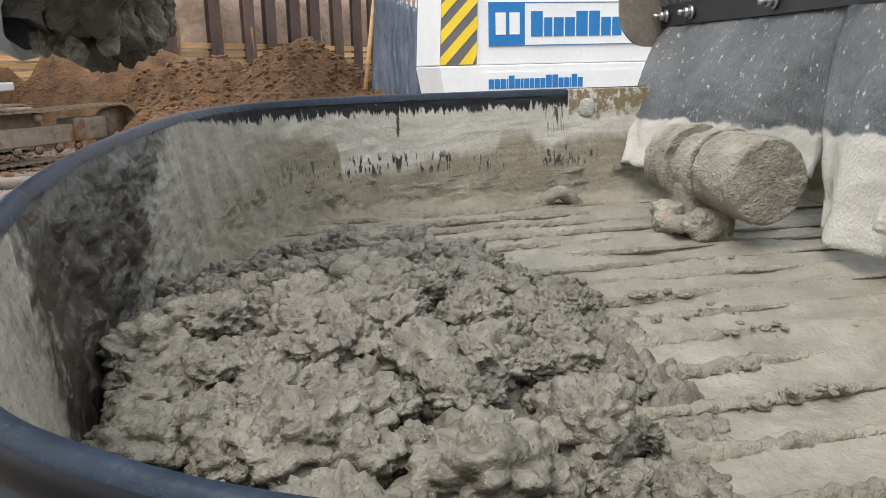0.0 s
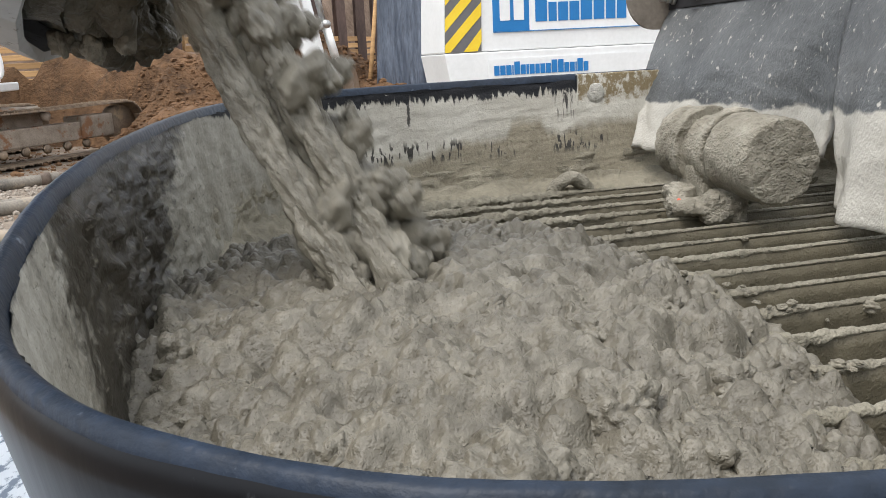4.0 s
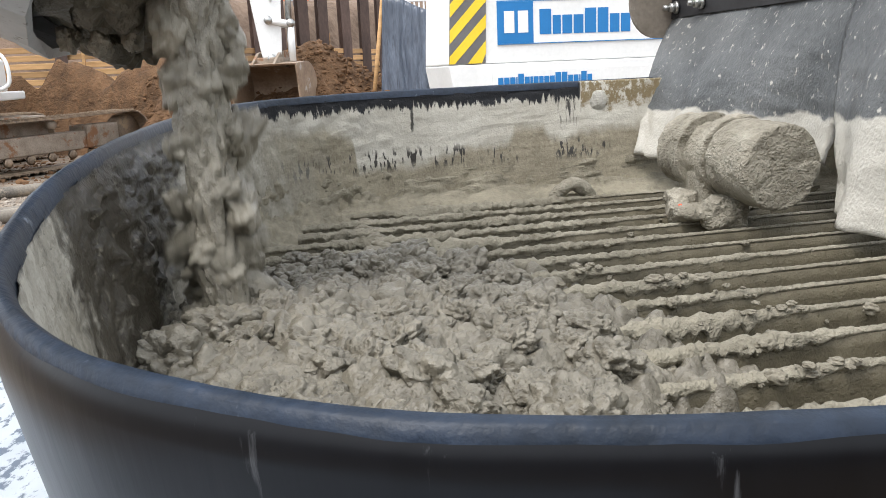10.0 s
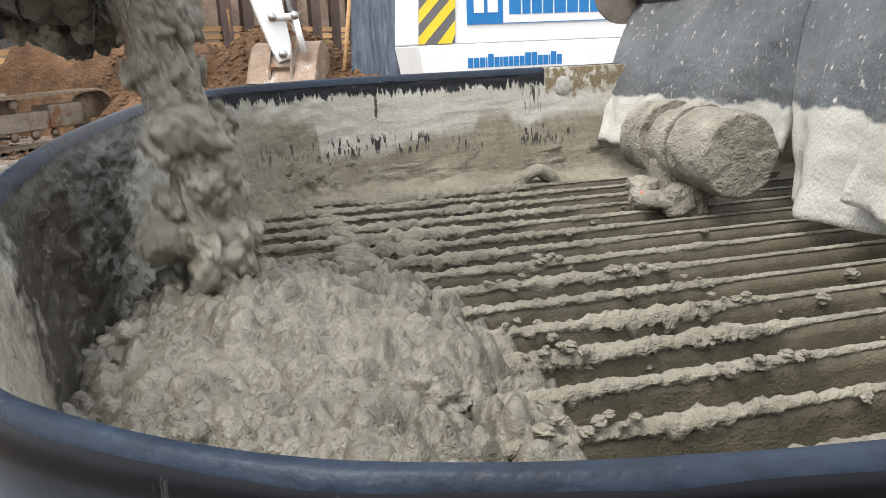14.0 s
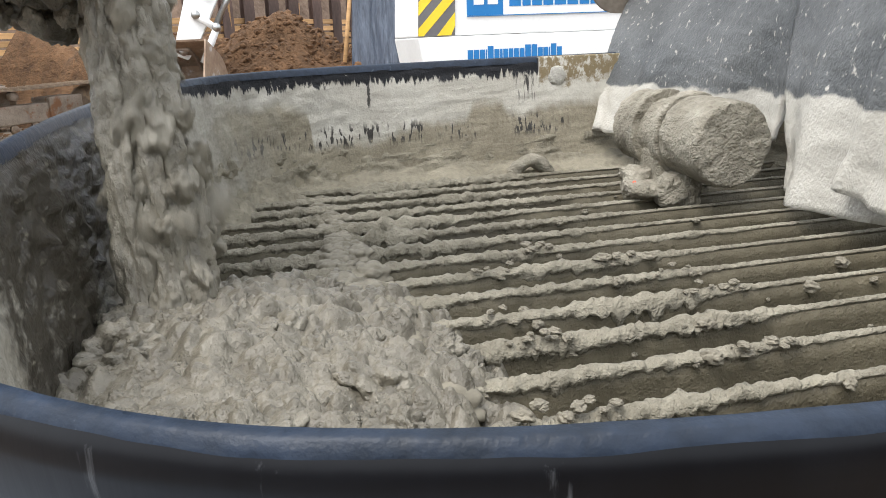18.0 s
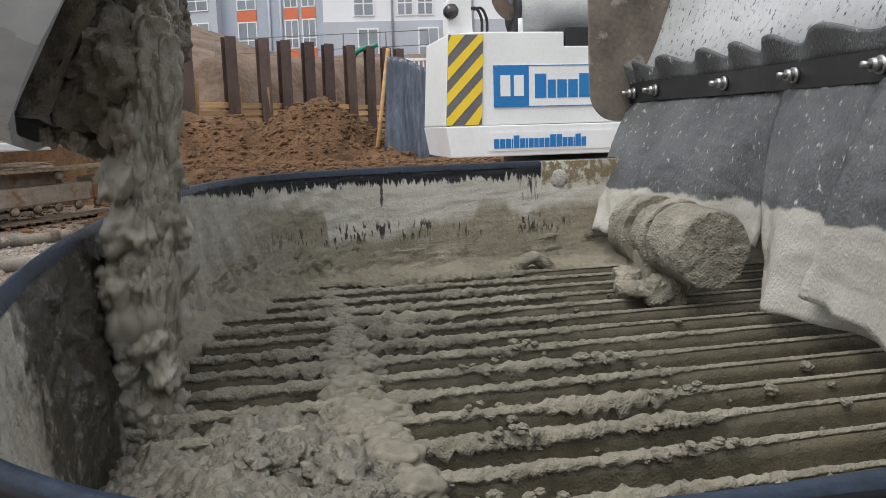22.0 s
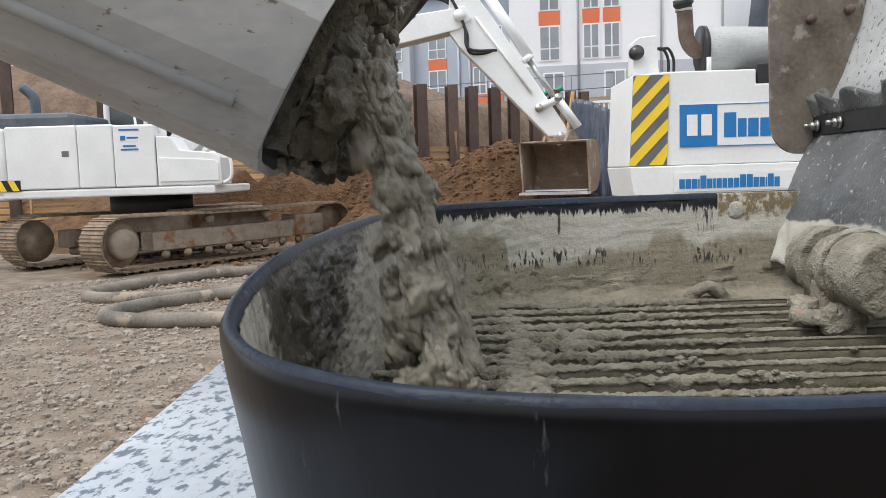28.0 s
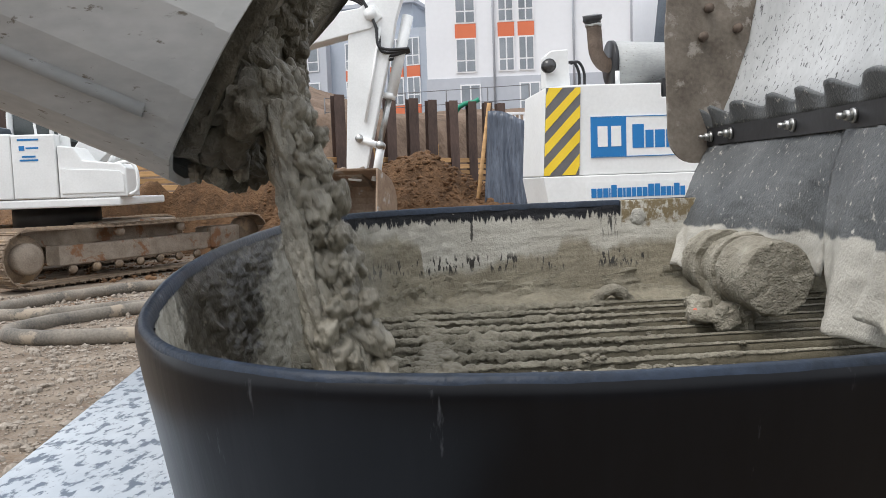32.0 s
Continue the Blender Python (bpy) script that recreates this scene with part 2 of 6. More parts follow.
def tube(bm, pts, radius, sides=12, caps=True):
    """A round bar along points; radius is one number or one for each point."""
    pts = [Vector(p) for p in pts]
    rad = radius if isinstance(radius, (list, tuple)) else [radius] * len(pts)
    rings, up = [], Vector((0, 0, 1))
    for i, p in enumerate(pts):
        d = (pts[min(i + 1, len(pts) - 1)] - pts[max(i - 1, 0)]).normalized()
        a = d.cross(up if abs(d.z) < 0.95 else Vector((1, 0, 0))).normalized()
        if rings and a.dot(last) < 0:
            a = -a
        last = a
        c = a.cross(d)
        rings.append([bm.verts.new(p + rad[i] * (math.cos(k) * a + math.sin(k) * c)) for k in (2 * math.pi * j / sides for j in range(sides))])
    for r, s in zip(rings, rings[1:]):
        for j in range(sides):
            bm.faces.new((r[j], r[(j + 1) % sides], s[(j + 1) % sides], s[j]))
    if caps:
        bm.faces.new(rings[0][::-1])
        bm.faces.new(rings[-1])
    bmesh.ops.recalc_face_normals(bm, faces=bm.faces)
    return bm


def smooth_line(pts, steps=6, closed=False):
    """Points on a Catmull-Rom curve through pts."""
    pts = [Vector(p) for p in pts]
    n, out = len(pts), []
    for i in range(n if closed else n - 1):
        g = (lambda k: pts[k % n]) if closed else (lambda k: pts[min(max(k, 0), n - 1)])
        a, b, c, d = g(i - 1), g(i), g(i + 1), g(i + 2)
        for s in range(steps):
            t = s / steps
            out.append(0.5 * (2 * b + (c - a) * t + (2 * a - 5 * b + 4 * c - d) * t * t + (3 * b - a - 3 * c + d) * t ** 3))
    if not closed:
        out.append(pts[-1])
    return out


def prism(outline, depth, axis_m=None, bevel=0.0):
    """A plate: an outline in x and z, as thick as depth along y, laid by axis_m."""
    bm = bmesh.new()
    a = [bm.verts.new((x, -depth / 2, z)) for x, z in outline]
    b = [bm.verts.new((x, depth / 2, z)) for x, z in outline]
    n = len(outline)
    bm.faces.new(a)
    bm.faces.new(b[::-1])
    for i in range(n):
        bm.faces.new((a[i], b[i], b[(i + 1) % n], a[(i + 1) % n]))
    bmesh.ops.recalc_face_normals(bm, faces=bm.faces)
    if bevel:
        bmesh.ops.bevel(bm, geom=list(bm.edges), offset=bevel, segments=2, affect="EDGES", profile=0.5)
    if axis_m is not None:
        bmesh.ops.transform(bm, matrix=axis_m, verts=bm.verts)
    return bm


def rough_up(bm, amount, scale, seed=0.0, fine=0.4):
    bm.normal_update()
    off = Vector((seed, seed * 1.7, -seed))
    move = {v: v.normal * (amount * noise.noise(v.co * scale + off) + fine * amount * noise.noise(v.co * scale * 3.1 + off)) for v in bm.verts}
    for v, d in move.items():
        v.co += d
    return bm


# ---- ground, earth, far buildings ----
def sheet(name, x0, x1, y0, y1, nx, ny, height, mat, kind="structure", label="", category=""):
    verts = [(x0 + (x1 - x0) * i / nx, y0 + (y1 - y0) * j / ny) for j in range(ny + 1) for i in range(nx + 1)]
    verts = [(x, y, height(x, y)) for x, y in verts]
    w = nx + 1
    faces = [(j * w + i, j * w + i + 1, (j + 1) * w + i + 1, (j + 1) * w + i) for j in range(ny) for i in range(nx)]
    me = bpy.data.meshes.new(name)
    me.from_pydata(verts, [], faces)
    me.polygons.foreach_set("use_smooth", [True] * len(faces))
    me.materials.append(mat)
    return tagged(new(name, me), label, category, kind=kind)


def ground_z(x, y):
    near = math.exp(-((x + 3) ** 2 + (y - 7) ** 2) / 120)
    return near * (0.03 * noise.noise(Vector((x * 0.7, y * 0.7, 0))) + 0.012 * noise.noise(Vector((x * 4, y * 4, 3))))


def grow(k, n, near, far):
    """Spacing that is fine near the place and wide towards the horizon."""
    s = 2 * k / n - 1
    return math.copysign(near * abs(s) + far * abs(s) ** 7, s)


gn = 260
gv = []
for j in range(gn + 1):
    for i in range(gn + 1):
        gx, gy = -4 + grow(i, gn, 14, 2500), 9 + grow(j, gn, 14, 2500)
        gv.append((gx, gy, ground_z(gx, gy)))
gm = bpy.data.meshes.new("ground")
gm.from_pydata(gv, [], [(j * (gn + 1) + i, j * (gn + 1) + i + 1, (j + 1) * (gn + 1) + i + 1, (j + 1) * (gn + 1) + i) for j in range(gn) for i in range(gn)])
gm.polygons.foreach_set("use_smooth", [True] * (gn * gn))
gm.materials.append(GRAVEL)
tagged(new("ground", gm), "brown gravelly ground of a building pit", "ground", kind="structure")


def heap_z(x, y):
    """The spoil heap in front of the pile wall."""
    ease = lambda v: max(0, min(1, v)) ** 2 * (3 - 2 * max(0, min(1, v)))
    c = 0.9 * ease((y - 12.4) / 1.5) * ease((x + 4.6) / 1.2) * ease((3.3 - x) / 0.8)
    for hx, hy, rx, ry, h in ((-1.3, 16.5, 2.0, 1.6, 2.0), (-3.2, 16.8, 2.3, 1.6, 1.8), (-5.2, 17.0, 2.4, 1.7, 1.75), (-7.4, 17.2, 2.2, 1.6, 1.75), (0.1, 16.2, 1.6, 1.5, 1.35), (1.1, 16.0, 1.4, 1.4, 0.95), (-10.0, 18.2, 3.0, 1.5, 1.6), (-4.6, 18.2, 2.2, 1.1, 2.0), (-7.0, 18.6, 2.4, 0.9, 2.0)):
        c = max(c, h * math.exp(-((x - hx) / rx) ** 2 - ((y - hy) / ry) ** 2) * 1.05 - 0.05)
    if c > 0.02:
        k = min(1, max(0.25, (c - 0.85) * 3)) if x > -4.6 else min(1, c * 4)
        c += k * (0.16 * noise.noise(Vector((x * 1.3, y * 1.3, 1))) + 0.06 * noise.noise(Vector((x * 3.5, y * 3.5, 2))))
        c += k * (0.04 - 0.10 * noise.voronoi(Vector((x * 3.4, y * 3.4, 2)))[0][0] ** 2) + k * 0.04 * noise.noise(Vector((x * 9, y * 9, 2)))
    # the machine stands on cleared ground
    u, v = 0.407 * (x + 7.26) + 0.914 * (y - 14.54), -0.914 * (x + 7.26) + 0.407 * (y - 14.54)
    clear = ease(math.hypot(max(0, abs(u) - 3.3), max(0, abs(v) - 1.75)) / 0.5)
    return c * clear - 0.03


sheet("soil_mound", -14, 3.4, 11.0, 18.6, 260, 130, heap_z, SOIL, "", "mound of loose brown excavated soil", "soil")


def soil_clods():
    """Loose clods on the spoil heap, one mesh."""
    rnd = random.Random(8)
    base = bmesh.new()
    bmesh.ops.create_icosphere(base, subdivisions=1, radius=1)
    bv, bf = [v.co.copy() for v in base.verts], [[v.index for v in fc.verts] for fc in base.faces]
    base.free()
    verts, faces = [], []
    while len(faces) < 20 * 9000:
        x, y = rnd.uniform(-10, 2.2), rnd.uniform(12.6, 17.6)
        z = heap_z(x, y)
        if z < -0.01 and rnd.random() < 0.8:
            continue
        r = 0.012 + 0.055 * rnd.random() ** 5
        n0 = len(verts)
        for v in bv:
            q = r * (1 + 0.7 * (rnd.random() - 0.5))
            verts.append((x + v.x * q * 1.2, y + v.y * q, max(z, 0) + 0.2 * r + v.z * q * 0.8))
        faces += [[n0 + i for i in fc] for fc in bf]
    me = bpy.data.meshes.new("loose_soil")
    me.from_pydata(verts, [], faces)
    me.materials.append(CRUMB)
    ob = new("loose_soil", me)
    ob.parent = bpy.data.objects["soil_mound"]
    tagged(ob, kind="stuff")


soil_clods()


def bank_z(x, y):
    return 0.2 + 3.3 * min(1, max(0, (y - 19.9 - 1.65 * max(0, x + 4.4)) / 2.5)) + 2.0 * min(1, max(0, (-5 - x) / 6)) * min(1, max(0, (y - 21) / 3)) + 0.10 * max(0, y - 26) + 0.3 * noise.noise(Vector((x * 0.5, y * 0.5, 4))) + 0.12 * noise.noise(Vector((x * 2, y * 2, 5)))


sheet("earth_bank", -45, 16, 20.2, 44, 150, 70, bank_z, BANK, "structure", "bare earth bank behind the pile wall", "earth bank")


def window(parent, x, y, z, w, h, panel=False):
    """A far window in a facade that faces -y."""
    win = part("window", boxed(x - w / 2 - 0.08, x + w / 2 + 0.08, y - 0.06, y + 0.1, z - 0.08, z + h + 0.08), WINWHITE, parent, smooth=False)
    for a, b in ((x - w / 2, x - 0.04), (x + 0.04, x + w / 2)):
        part("pane", boxed(a, b, y - 0.075, y - 0.05, z, z + h * 0.34 - 0.04), GLASS, win, smooth=False)
        part("pane", boxed(a, b, y - 0.075, y - 0.05, z + h * 0.34 + 0.04, z + h), GLASS, win, smooth=False)
    if panel:
        part("panel", boxed(x - w / 2 - 0.08, x + w / 2 + 0.08, y - 0.05, y + 0.05, z - 0.95, z - 0.1), ORANGE, parent, "orange panel", smooth=False)


def far_building():
    b = tagged(empty("apartment_building", pose(0, 45, 0)), "white rendered apartment building with orange panels and grey plinth", "building")
    part("wall", boxed(-3.4, 8.0, 0, 12, 0, 18), RENDERW, b, smooth=False)
    part("plinth", boxed(-3.45, 8.05, -0.05, 11, 1, 7.25), RENDERG, b, smooth=False)
    for x in (-1.2, 1.05, 2.15):
        w = 1.0 if x < 0 else 0.75
        window(b, x, 0, 7.6, w, 1.75)
        window(b, x, 0, 10.3, w, 1.75, True)
        window(b, x, 0, 13.0, w, 1.75, True)
    for x in (0.35, 4.75, 7.9):
        part("downpipe", tube(bmesh.new(), [(x, -0.1, 5), (x, -0.1, 18)], 0.06, 8), RENDERG, b)
    window(b, -1.0, -0.06, 5.4, 1.0, 1.4)
    window(b, 2.3, -0.06, 5.4, 1.0, 1.4)
    c = tagged(empty("apartment_building", pose(-4.4, 54, 0, 0, 0, -14)), "pale grey apartment building with orange window panels", "building")
    part("wall", boxed(-12.5, 0.3, 0, 10, 0, 11.9), RENDERB, c, smooth=False)
    part("penthouse", boxed(-12.5, -1.2, 1.6, 9, 11.9, 13.9), RENDERB, c, smooth=False)
    part("roof", boxed(-12.8, -0.9, 1.2, 9.4, 13.9, 14.15), RENDERG, c, smooth=False)
    part("bay", boxed(-9.6, -6.8, -0.7, 0.1, 1, 11.4), RENDERG, c, smooth=False)
    for x, y in ((-11.4, 0), (-8.2, -0.7), (-5.0, 0), (-1.9, 0), (-0.7, 0)):
        w = 1.5 if y < 0 else (0.8 if x > -4 or x < -10 else 1.2)
        for z, p in ((4.2, False), (6.9, False), (9.5, y == 0 and x > -6)):
            window(c, x, y, z, w, 1.7 if w > 0.8 or x > -4 else 1.0, p or (x > -6 and z < 8))
    for x in (-10.0, -3.4, -2.6):
        part("downpipe", tube(bmesh.new(), [(x, -0.1, 3), (x, -0.1, 11.7)], 0.08, 8), RENDERG, c)
    d = tagged(empty("apartment_building", pose(12.0, 52, 0, 0, 0, 12)), "white apartment building with orange window panels", "building")
    part("wall", boxed(0, 16, 0, 10, 0, 18), RENDERW, d, smooth=False)
    for x in (1.2, 3.4, 5.6, 8.0, 10.5):
        for z in (7.5, 10.3, 13.0):
            window(d, x, 0, z, 0.9, 1.75, True)


far_building()


# ---- pile wall ----
def pile_wall():
    wall = tagged(empty("pile_wall"), "soldier pile wall of rusty steel beams with timber lagging", "retaining wall", kind="structure")
    bm = bmesh.new()
    box(bm, -0.135, 0.135, -0.15, -0.128, -2, 4.0)
    box(bm, -0.135, 0.135, 0.128, 0.15, -2, 4.0)
    box(bm, -0.011, 0.011, -0.128, 0.128, -2, 4.0)
    first = part("beam", bm, BEAM, wall, smooth=False)
    spots = [(-21.6, 18.6, 5.5), (-18.0, 19.1, 5.6), (-14.9, 19.4, 5.4), (-12.2, 19.6, 5.0), (-9.8, 19.7, 4.5), (-7.4, 19.8, 4.0), (-4.45, 19.0, 3.72),
             (-3.63, 19.9, 3.75), (-2.98, 20.9, 3.8), (-2.55, 21.45, 3.8), (-1.98, 22.0, 3.8), (-1.55, 23.0, 3.85), (-0.95, 24.0, 3.9), (-0.45, 25.0, 3.95), (0.05, 26.0, 4.0), (0.45, 27.0, 4.05)]
    plank = boxed(-0.5, 0.5, -0.03, 0.03, -0.066, 0.066, 0.008)
    pm = bpy.data.meshes.new("plank")
    plank.to_mesh(pm)
    plank.free()
    pm.materials.append(WOOD)
    post = boxed(-0.03, 0.03, -0.03, 0.03, 0, 1.9)
    qm = bpy.data.meshes.new("stake")
    post.to_mesh(qm)
    post.free()
    qm.materials.append(WOOD)
    for k, (x, y, top) in enumerate(spots):
        m = pose(x, y, top - 4.0, random.uniform(-0.6, 0.6), random.uniform(-0.6, 0.6), 24 + random.uniform(-8, 8))
        if k:
            shared("beam", first.data, wall, m)
        else:
            first.matrix_basis = m
        if k + 1 < len(spots):
            a, b = Vector((x, y, 0)), Vector((*spots[k + 1][:2], 0))
            d = b - a
            ang = math.degrees(math.atan2(d.y, d.x))
            mid = (a + b) / 2 + Vector((0, 0.06, 0))
            for r in range(13 if x < -8 else 12):
                s = Matrix.Diagonal(((d.length - 0.1), 1, 1, 1))
                ob = shared("plank", pm, wall, pose(mid.x, mid.y + random.uniform(-0.03, 0.03), 0.1 + r * 0.185, random.uniform(-5, 5), random.uniform(-0.5, 0.5), ang) @ s)
            shared("stake", qm, wall, pose(a.x + 0.2 * d.x, a.y + 0.2 * d.y - 0.12, 0.7, random.uniform(-3, 3), random.uniform(-2, 2), 0))


pile_wall()
# added, never in view: keeps low sky out of the collar and bar fronts
tagged(part("sky_blocking_wall", boxed(-40, 40, -14.5, -14.0, -1, 5.0), BANK, smooth=False), "plain unseen wall added behind the camera to block low sky light", "wall", kind="structure")


# ---- the pump hopper ----
RIM = [(0.5, 0.295), (0.62, 0.33), (0.76, 0.40), (0.94, 0.51), (1.09, 0.67), (1.18, 0.92), (1.21, 1.3), (1.2, 1.7), (1.13, 1.92), (0.95, 1.905), (0.605, 1.85), (0.255, 1.795),
       (0.127, 1.758), (0.04, 1.715), (-0.035, 1.65), (-0.08, 1.565), (-0.108, 1.45), (-0.118, 1.3), (-0.113, 1.1), (-0.098, 0.94), (-0.068, 0.76), (-0.03, 0.61),
       (0.015, 0.475), (0.055, 0.40), (0.10, 0.345), (0.15, 0.31), (0.2, 0.287), (0.25, 0.277), (0.30, 0.273), (0.36, 0.273), (0.42, 0.28)]


def rim_z(y):
    return 1.355 + 0.03 * y


def grate_z(y):
    return 1.147 + 0.015 * y


RIM_LINE = smooth_line([(x, y, 0) for x, y in RIM], 16, True)


def inset_line(d):
    out, n = [], len(RIM_LINE)
    for i, p in enumerate(RIM_LINE):
        t = (RIM_LINE[(i + 1) % n] - RIM_LINE[i - 1]).normalized()
        out.append(p + d * Vector((-t.y, t.x, 0)))
    return out


def loft(rings, closed_v=False):
    bm = bmesh.new()
    vs = [[bm.verts.new(p) for p in r] for r in rings]
    n = len(vs[0])
    for a, b in zip(vs, vs[1:] + ([vs[0]] if closed_v else [])):
        for i in range(n):
            bm.faces.new((a[i], a[(i + 1) % n], b[(i + 1) % n], b[i]))
    bmesh.ops.recalc_face_normals(bm, faces=bm.faces)
    return bm


def ring(d, dz):
    return [Vector((p.x, p.y, rim_z(p.y) + dz)) for p in inset_line(d)]


def hopper_wall_material():
    """Black rubber at the lip, cream film that runs down in drips, brown wet concrete below, dark splashes by the
    stream with that side's shade in them.
    """
    m = material("splashed_rubber", (0.40, 0.375, 0.315), (0.56, 0.54, 0.475), 7, 0.75, 0.8, 90, distance=0.004, grit=300, clods=90)
    n, l = m.node_tree.nodes, m.node_tree.links
    b = n["Principled BSDF"]
    co, sep = n.new("ShaderNodeTexCoord"), n.new("ShaderNodeSeparateXYZ")
    l.new(co.outputs["Object"], sep.inputs[0])

    def calc(op, p, q, r=None):
        k = n.new("ShaderNodeMath")
        k.operation = op
        for i, v in enumerate((p, q, r)):
            if v is None:
                continue
            if isinstance(v, (int, float)):
                k.inputs[i].default_value = v
            else:
                l.new(v, k.inputs[i])
        return k.outputs[0]

    def step(v, low, high):
        k = n.new("ShaderNodeMapRange")
        k.inputs[1].default_value, k.inputs[2].default_value = low, high
        l.new(v, k.inputs[0])
        return k.outputs[0]

    def grain(sx, sy, sz, detail=5, rough=0.5):
        mp, tx = n.new("ShaderNodeMapping"), n.new("ShaderNodeTexNoise")
        mp.inputs["Scale"].default_value = (sx, sy, sz)
        l.new(co.outputs["Object"], mp.inputs[0])
        l.new(mp.outputs[0], tx.inputs["Vector"])
        tx.inputs["Scale"].default_value, tx.inputs["Detail"].default_value, tx.inputs["Roughness"].default_value = 1, detail, rough
        return calc("SUBTRACT", tx.outputs[0], 0.5)

    def lay(colour, mask):
        mx = n.new("ShaderNodeMixRGB")
        l.new(b.inputs["Base Color"].links[0].from_socket, mx.inputs[1])
        if isinstance(colour, tuple):
            mx.inputs[2].default_value = (*colour, 1)
        else:
            l.new(colour, mx.inputs[2])
        l.new(mask, mx.inputs[0])
        l.new(mx.outputs[0], b.inputs["Base Color"])

    X, Y = sep.outputs["X"], sep.outputs["Y"]
    depth = calc("ADD", sep.outputs["Z"], calc("MULTIPLY_ADD", Y, -0.03, -1.355))
    fine = grain(140, 140, 140, 4, 0.6)
    # how far down the brown wet zone begins, along the far wall
    rp = n.new("ShaderNodeValToRGB")
    rp.color_ramp.interpolation = "EASE"
    stops = ((0.0, 0.10), (0.13, 0.115), (0.16, 0.062), (0.28, 0.066), (0.345, 0.09), (0.36, 0.15), (0.50, 0.152), (0.62, 0.125), (0.74, 0.120), (0.77, 0.088), (0.83, 0.088), (0.86, 0.118), (1.0, 0.10))
    el = rp.color_ramp.elements
    while len(el) < len(stops):
        el.new(0.5)
    for e, (p, v) in zip(el, stops):
        e.position, e.color = p, (v, v, v, 1)
    l.new(step(X, -0.16, 0.66), rp.inputs[0])
    brown = calc("ADD", calc("ADD", depth, rp.outputs[0]), calc("MULTIPLY", grain(30, 30, 14, 6, 0.6), 0.05))
    tone = n.new("ShaderNodeMixRGB")
    tone.inputs[1].default_value, tone.inputs[2].default_value = (0.19, 0.165, 0.118, 1), (0.34, 0.305, 0.226, 1)
    l.new(step(calc("ADD", grain(9, 9, 14, 6), calc("MULTIPLY", fine, 0.6)), -0.2, 0.2), tone.inputs[0])
    lay(tone.outputs[0], step(brown, 0.012, -0.012))
    # short dark strokes where the film has run off
    strokes = calc("MULTIPLY", calc("MULTIPLY", step(grain(150, 150, 22, 3), 0.04, 0.08), step(grain(14, 14, 14, 2), -0.02, 0.04)), calc("MULTIPLY", step(calc("ABSOLUTE", calc("ADD", depth, 0.138), 0), 0.028, 0.012), step(Y, 1.55, 1.65)))
    lay((0.05, 0.047, 0.042), strokes)
    # grey film on the bend, streaked
    bend = step(calc("ADD", Y, calc("MULTIPLY", grain(22, 22, 6), 0.16)), 1.70, 1.60)
    film = n.new("ShaderNodeMixRGB")
    film.inputs[1].default_value, film.inputs[2].default_value = (0.19, 0.175, 0.14, 1), (0.40, 0.38, 0.325, 1)
    l.new(step(calc("ADD", grain(26, 26, 5, 5), calc("MULTIPLY", fine, 0.5)), -0.2, 0.25), film.inputs[0])
    lay(film.outputs[0], calc("MULTIPLY", bend, 0.85))
    # dark wet splashes beside the falling concrete, deepened for the shade on that side
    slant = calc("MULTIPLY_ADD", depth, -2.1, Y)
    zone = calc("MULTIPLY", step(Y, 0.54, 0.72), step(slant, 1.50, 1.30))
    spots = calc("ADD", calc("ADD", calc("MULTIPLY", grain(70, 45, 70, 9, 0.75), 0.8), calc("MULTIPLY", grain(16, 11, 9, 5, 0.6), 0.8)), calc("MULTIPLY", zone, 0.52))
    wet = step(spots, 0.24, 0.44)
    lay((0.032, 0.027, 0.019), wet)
    # grey spatter on the dark zone and dark spatter beside it
    near = grain(95, 60, 95, 8, 0.7)
    lay((0.17, 0.155, 0.12), calc("MULTIPLY", step(near, 0.10, 0.16), step(Y, 1.45, 1.30)))
    lay((0.035, 0.03, 0.022), calc("MULTIPLY", step(grain(120, 70, 120, 6, 0.7), 0.12, 0.17), calc("MULTIPLY", step(Y, 1.62, 1.40), 0.8)))
    # brown mottled end sheet, its seam, and streaks beside it
    lay((0.20, 0.155, 0.085), calc("MULTIPLY", step(X, 0.611, 0.613), calc("MULTIPLY", step(calc("ADD", depth, calc("MULTIPLY", grain(40, 40, 40, 8, 0.7), 0.1)), -0.062, -0.045), step(grain(90, 90, 60, 6, 0.7), -0.12, 0.0))))
    lay((0.055, 0.052, 0.048), calc("MULTIPLY", step(grain(170, 170, 16, 4), 0.02, 0.1), calc("MULTIPLY", step(calc("ABSOLUTE", calc("SUBTRACT", X, 0.585), 0), 0.03, 0.015), step(depth, -0.10, -0.07))))
    # bare black rubber under the lip, hanging in drips
    far = step(Y, 1.45, 1.62)
    edge = calc("ADD", calc("ADD", depth, calc("MULTIPLY_ADD", far, 0.023, 0.013)), calc("MULTIPLY", calc("MULTIPLY_ADD", far, 0.8, 0.2), calc("ADD", calc("MULTIPLY", grain(120, 120, 9, 4, 0.6), 0.06), calc("MULTIPLY", grain(16, 16, 16), 0.03))))
    lay((0.06, 0.057, 0.05), calc("MULTIPLY", step(calc("ABSOLUTE", calc("ADD", calc("SUBTRACT", X, 0.247), calc("MULTIPLY", fine, 0.008)), 0), 0.0035, 0.002), step(calc("ADD", depth, calc("MULTIPLY", fine, 0.06)), -0.085, -0.075)))
    lay((0.012, 0.013, 0.016), calc("MULTIPLY", calc("MULTIPLY", step(edge, -0.002, 0.004), step(X, 0.612, 0.610)), step(calc("ADD", fine, 0), 0.27, 0.22)))
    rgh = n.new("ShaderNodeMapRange")
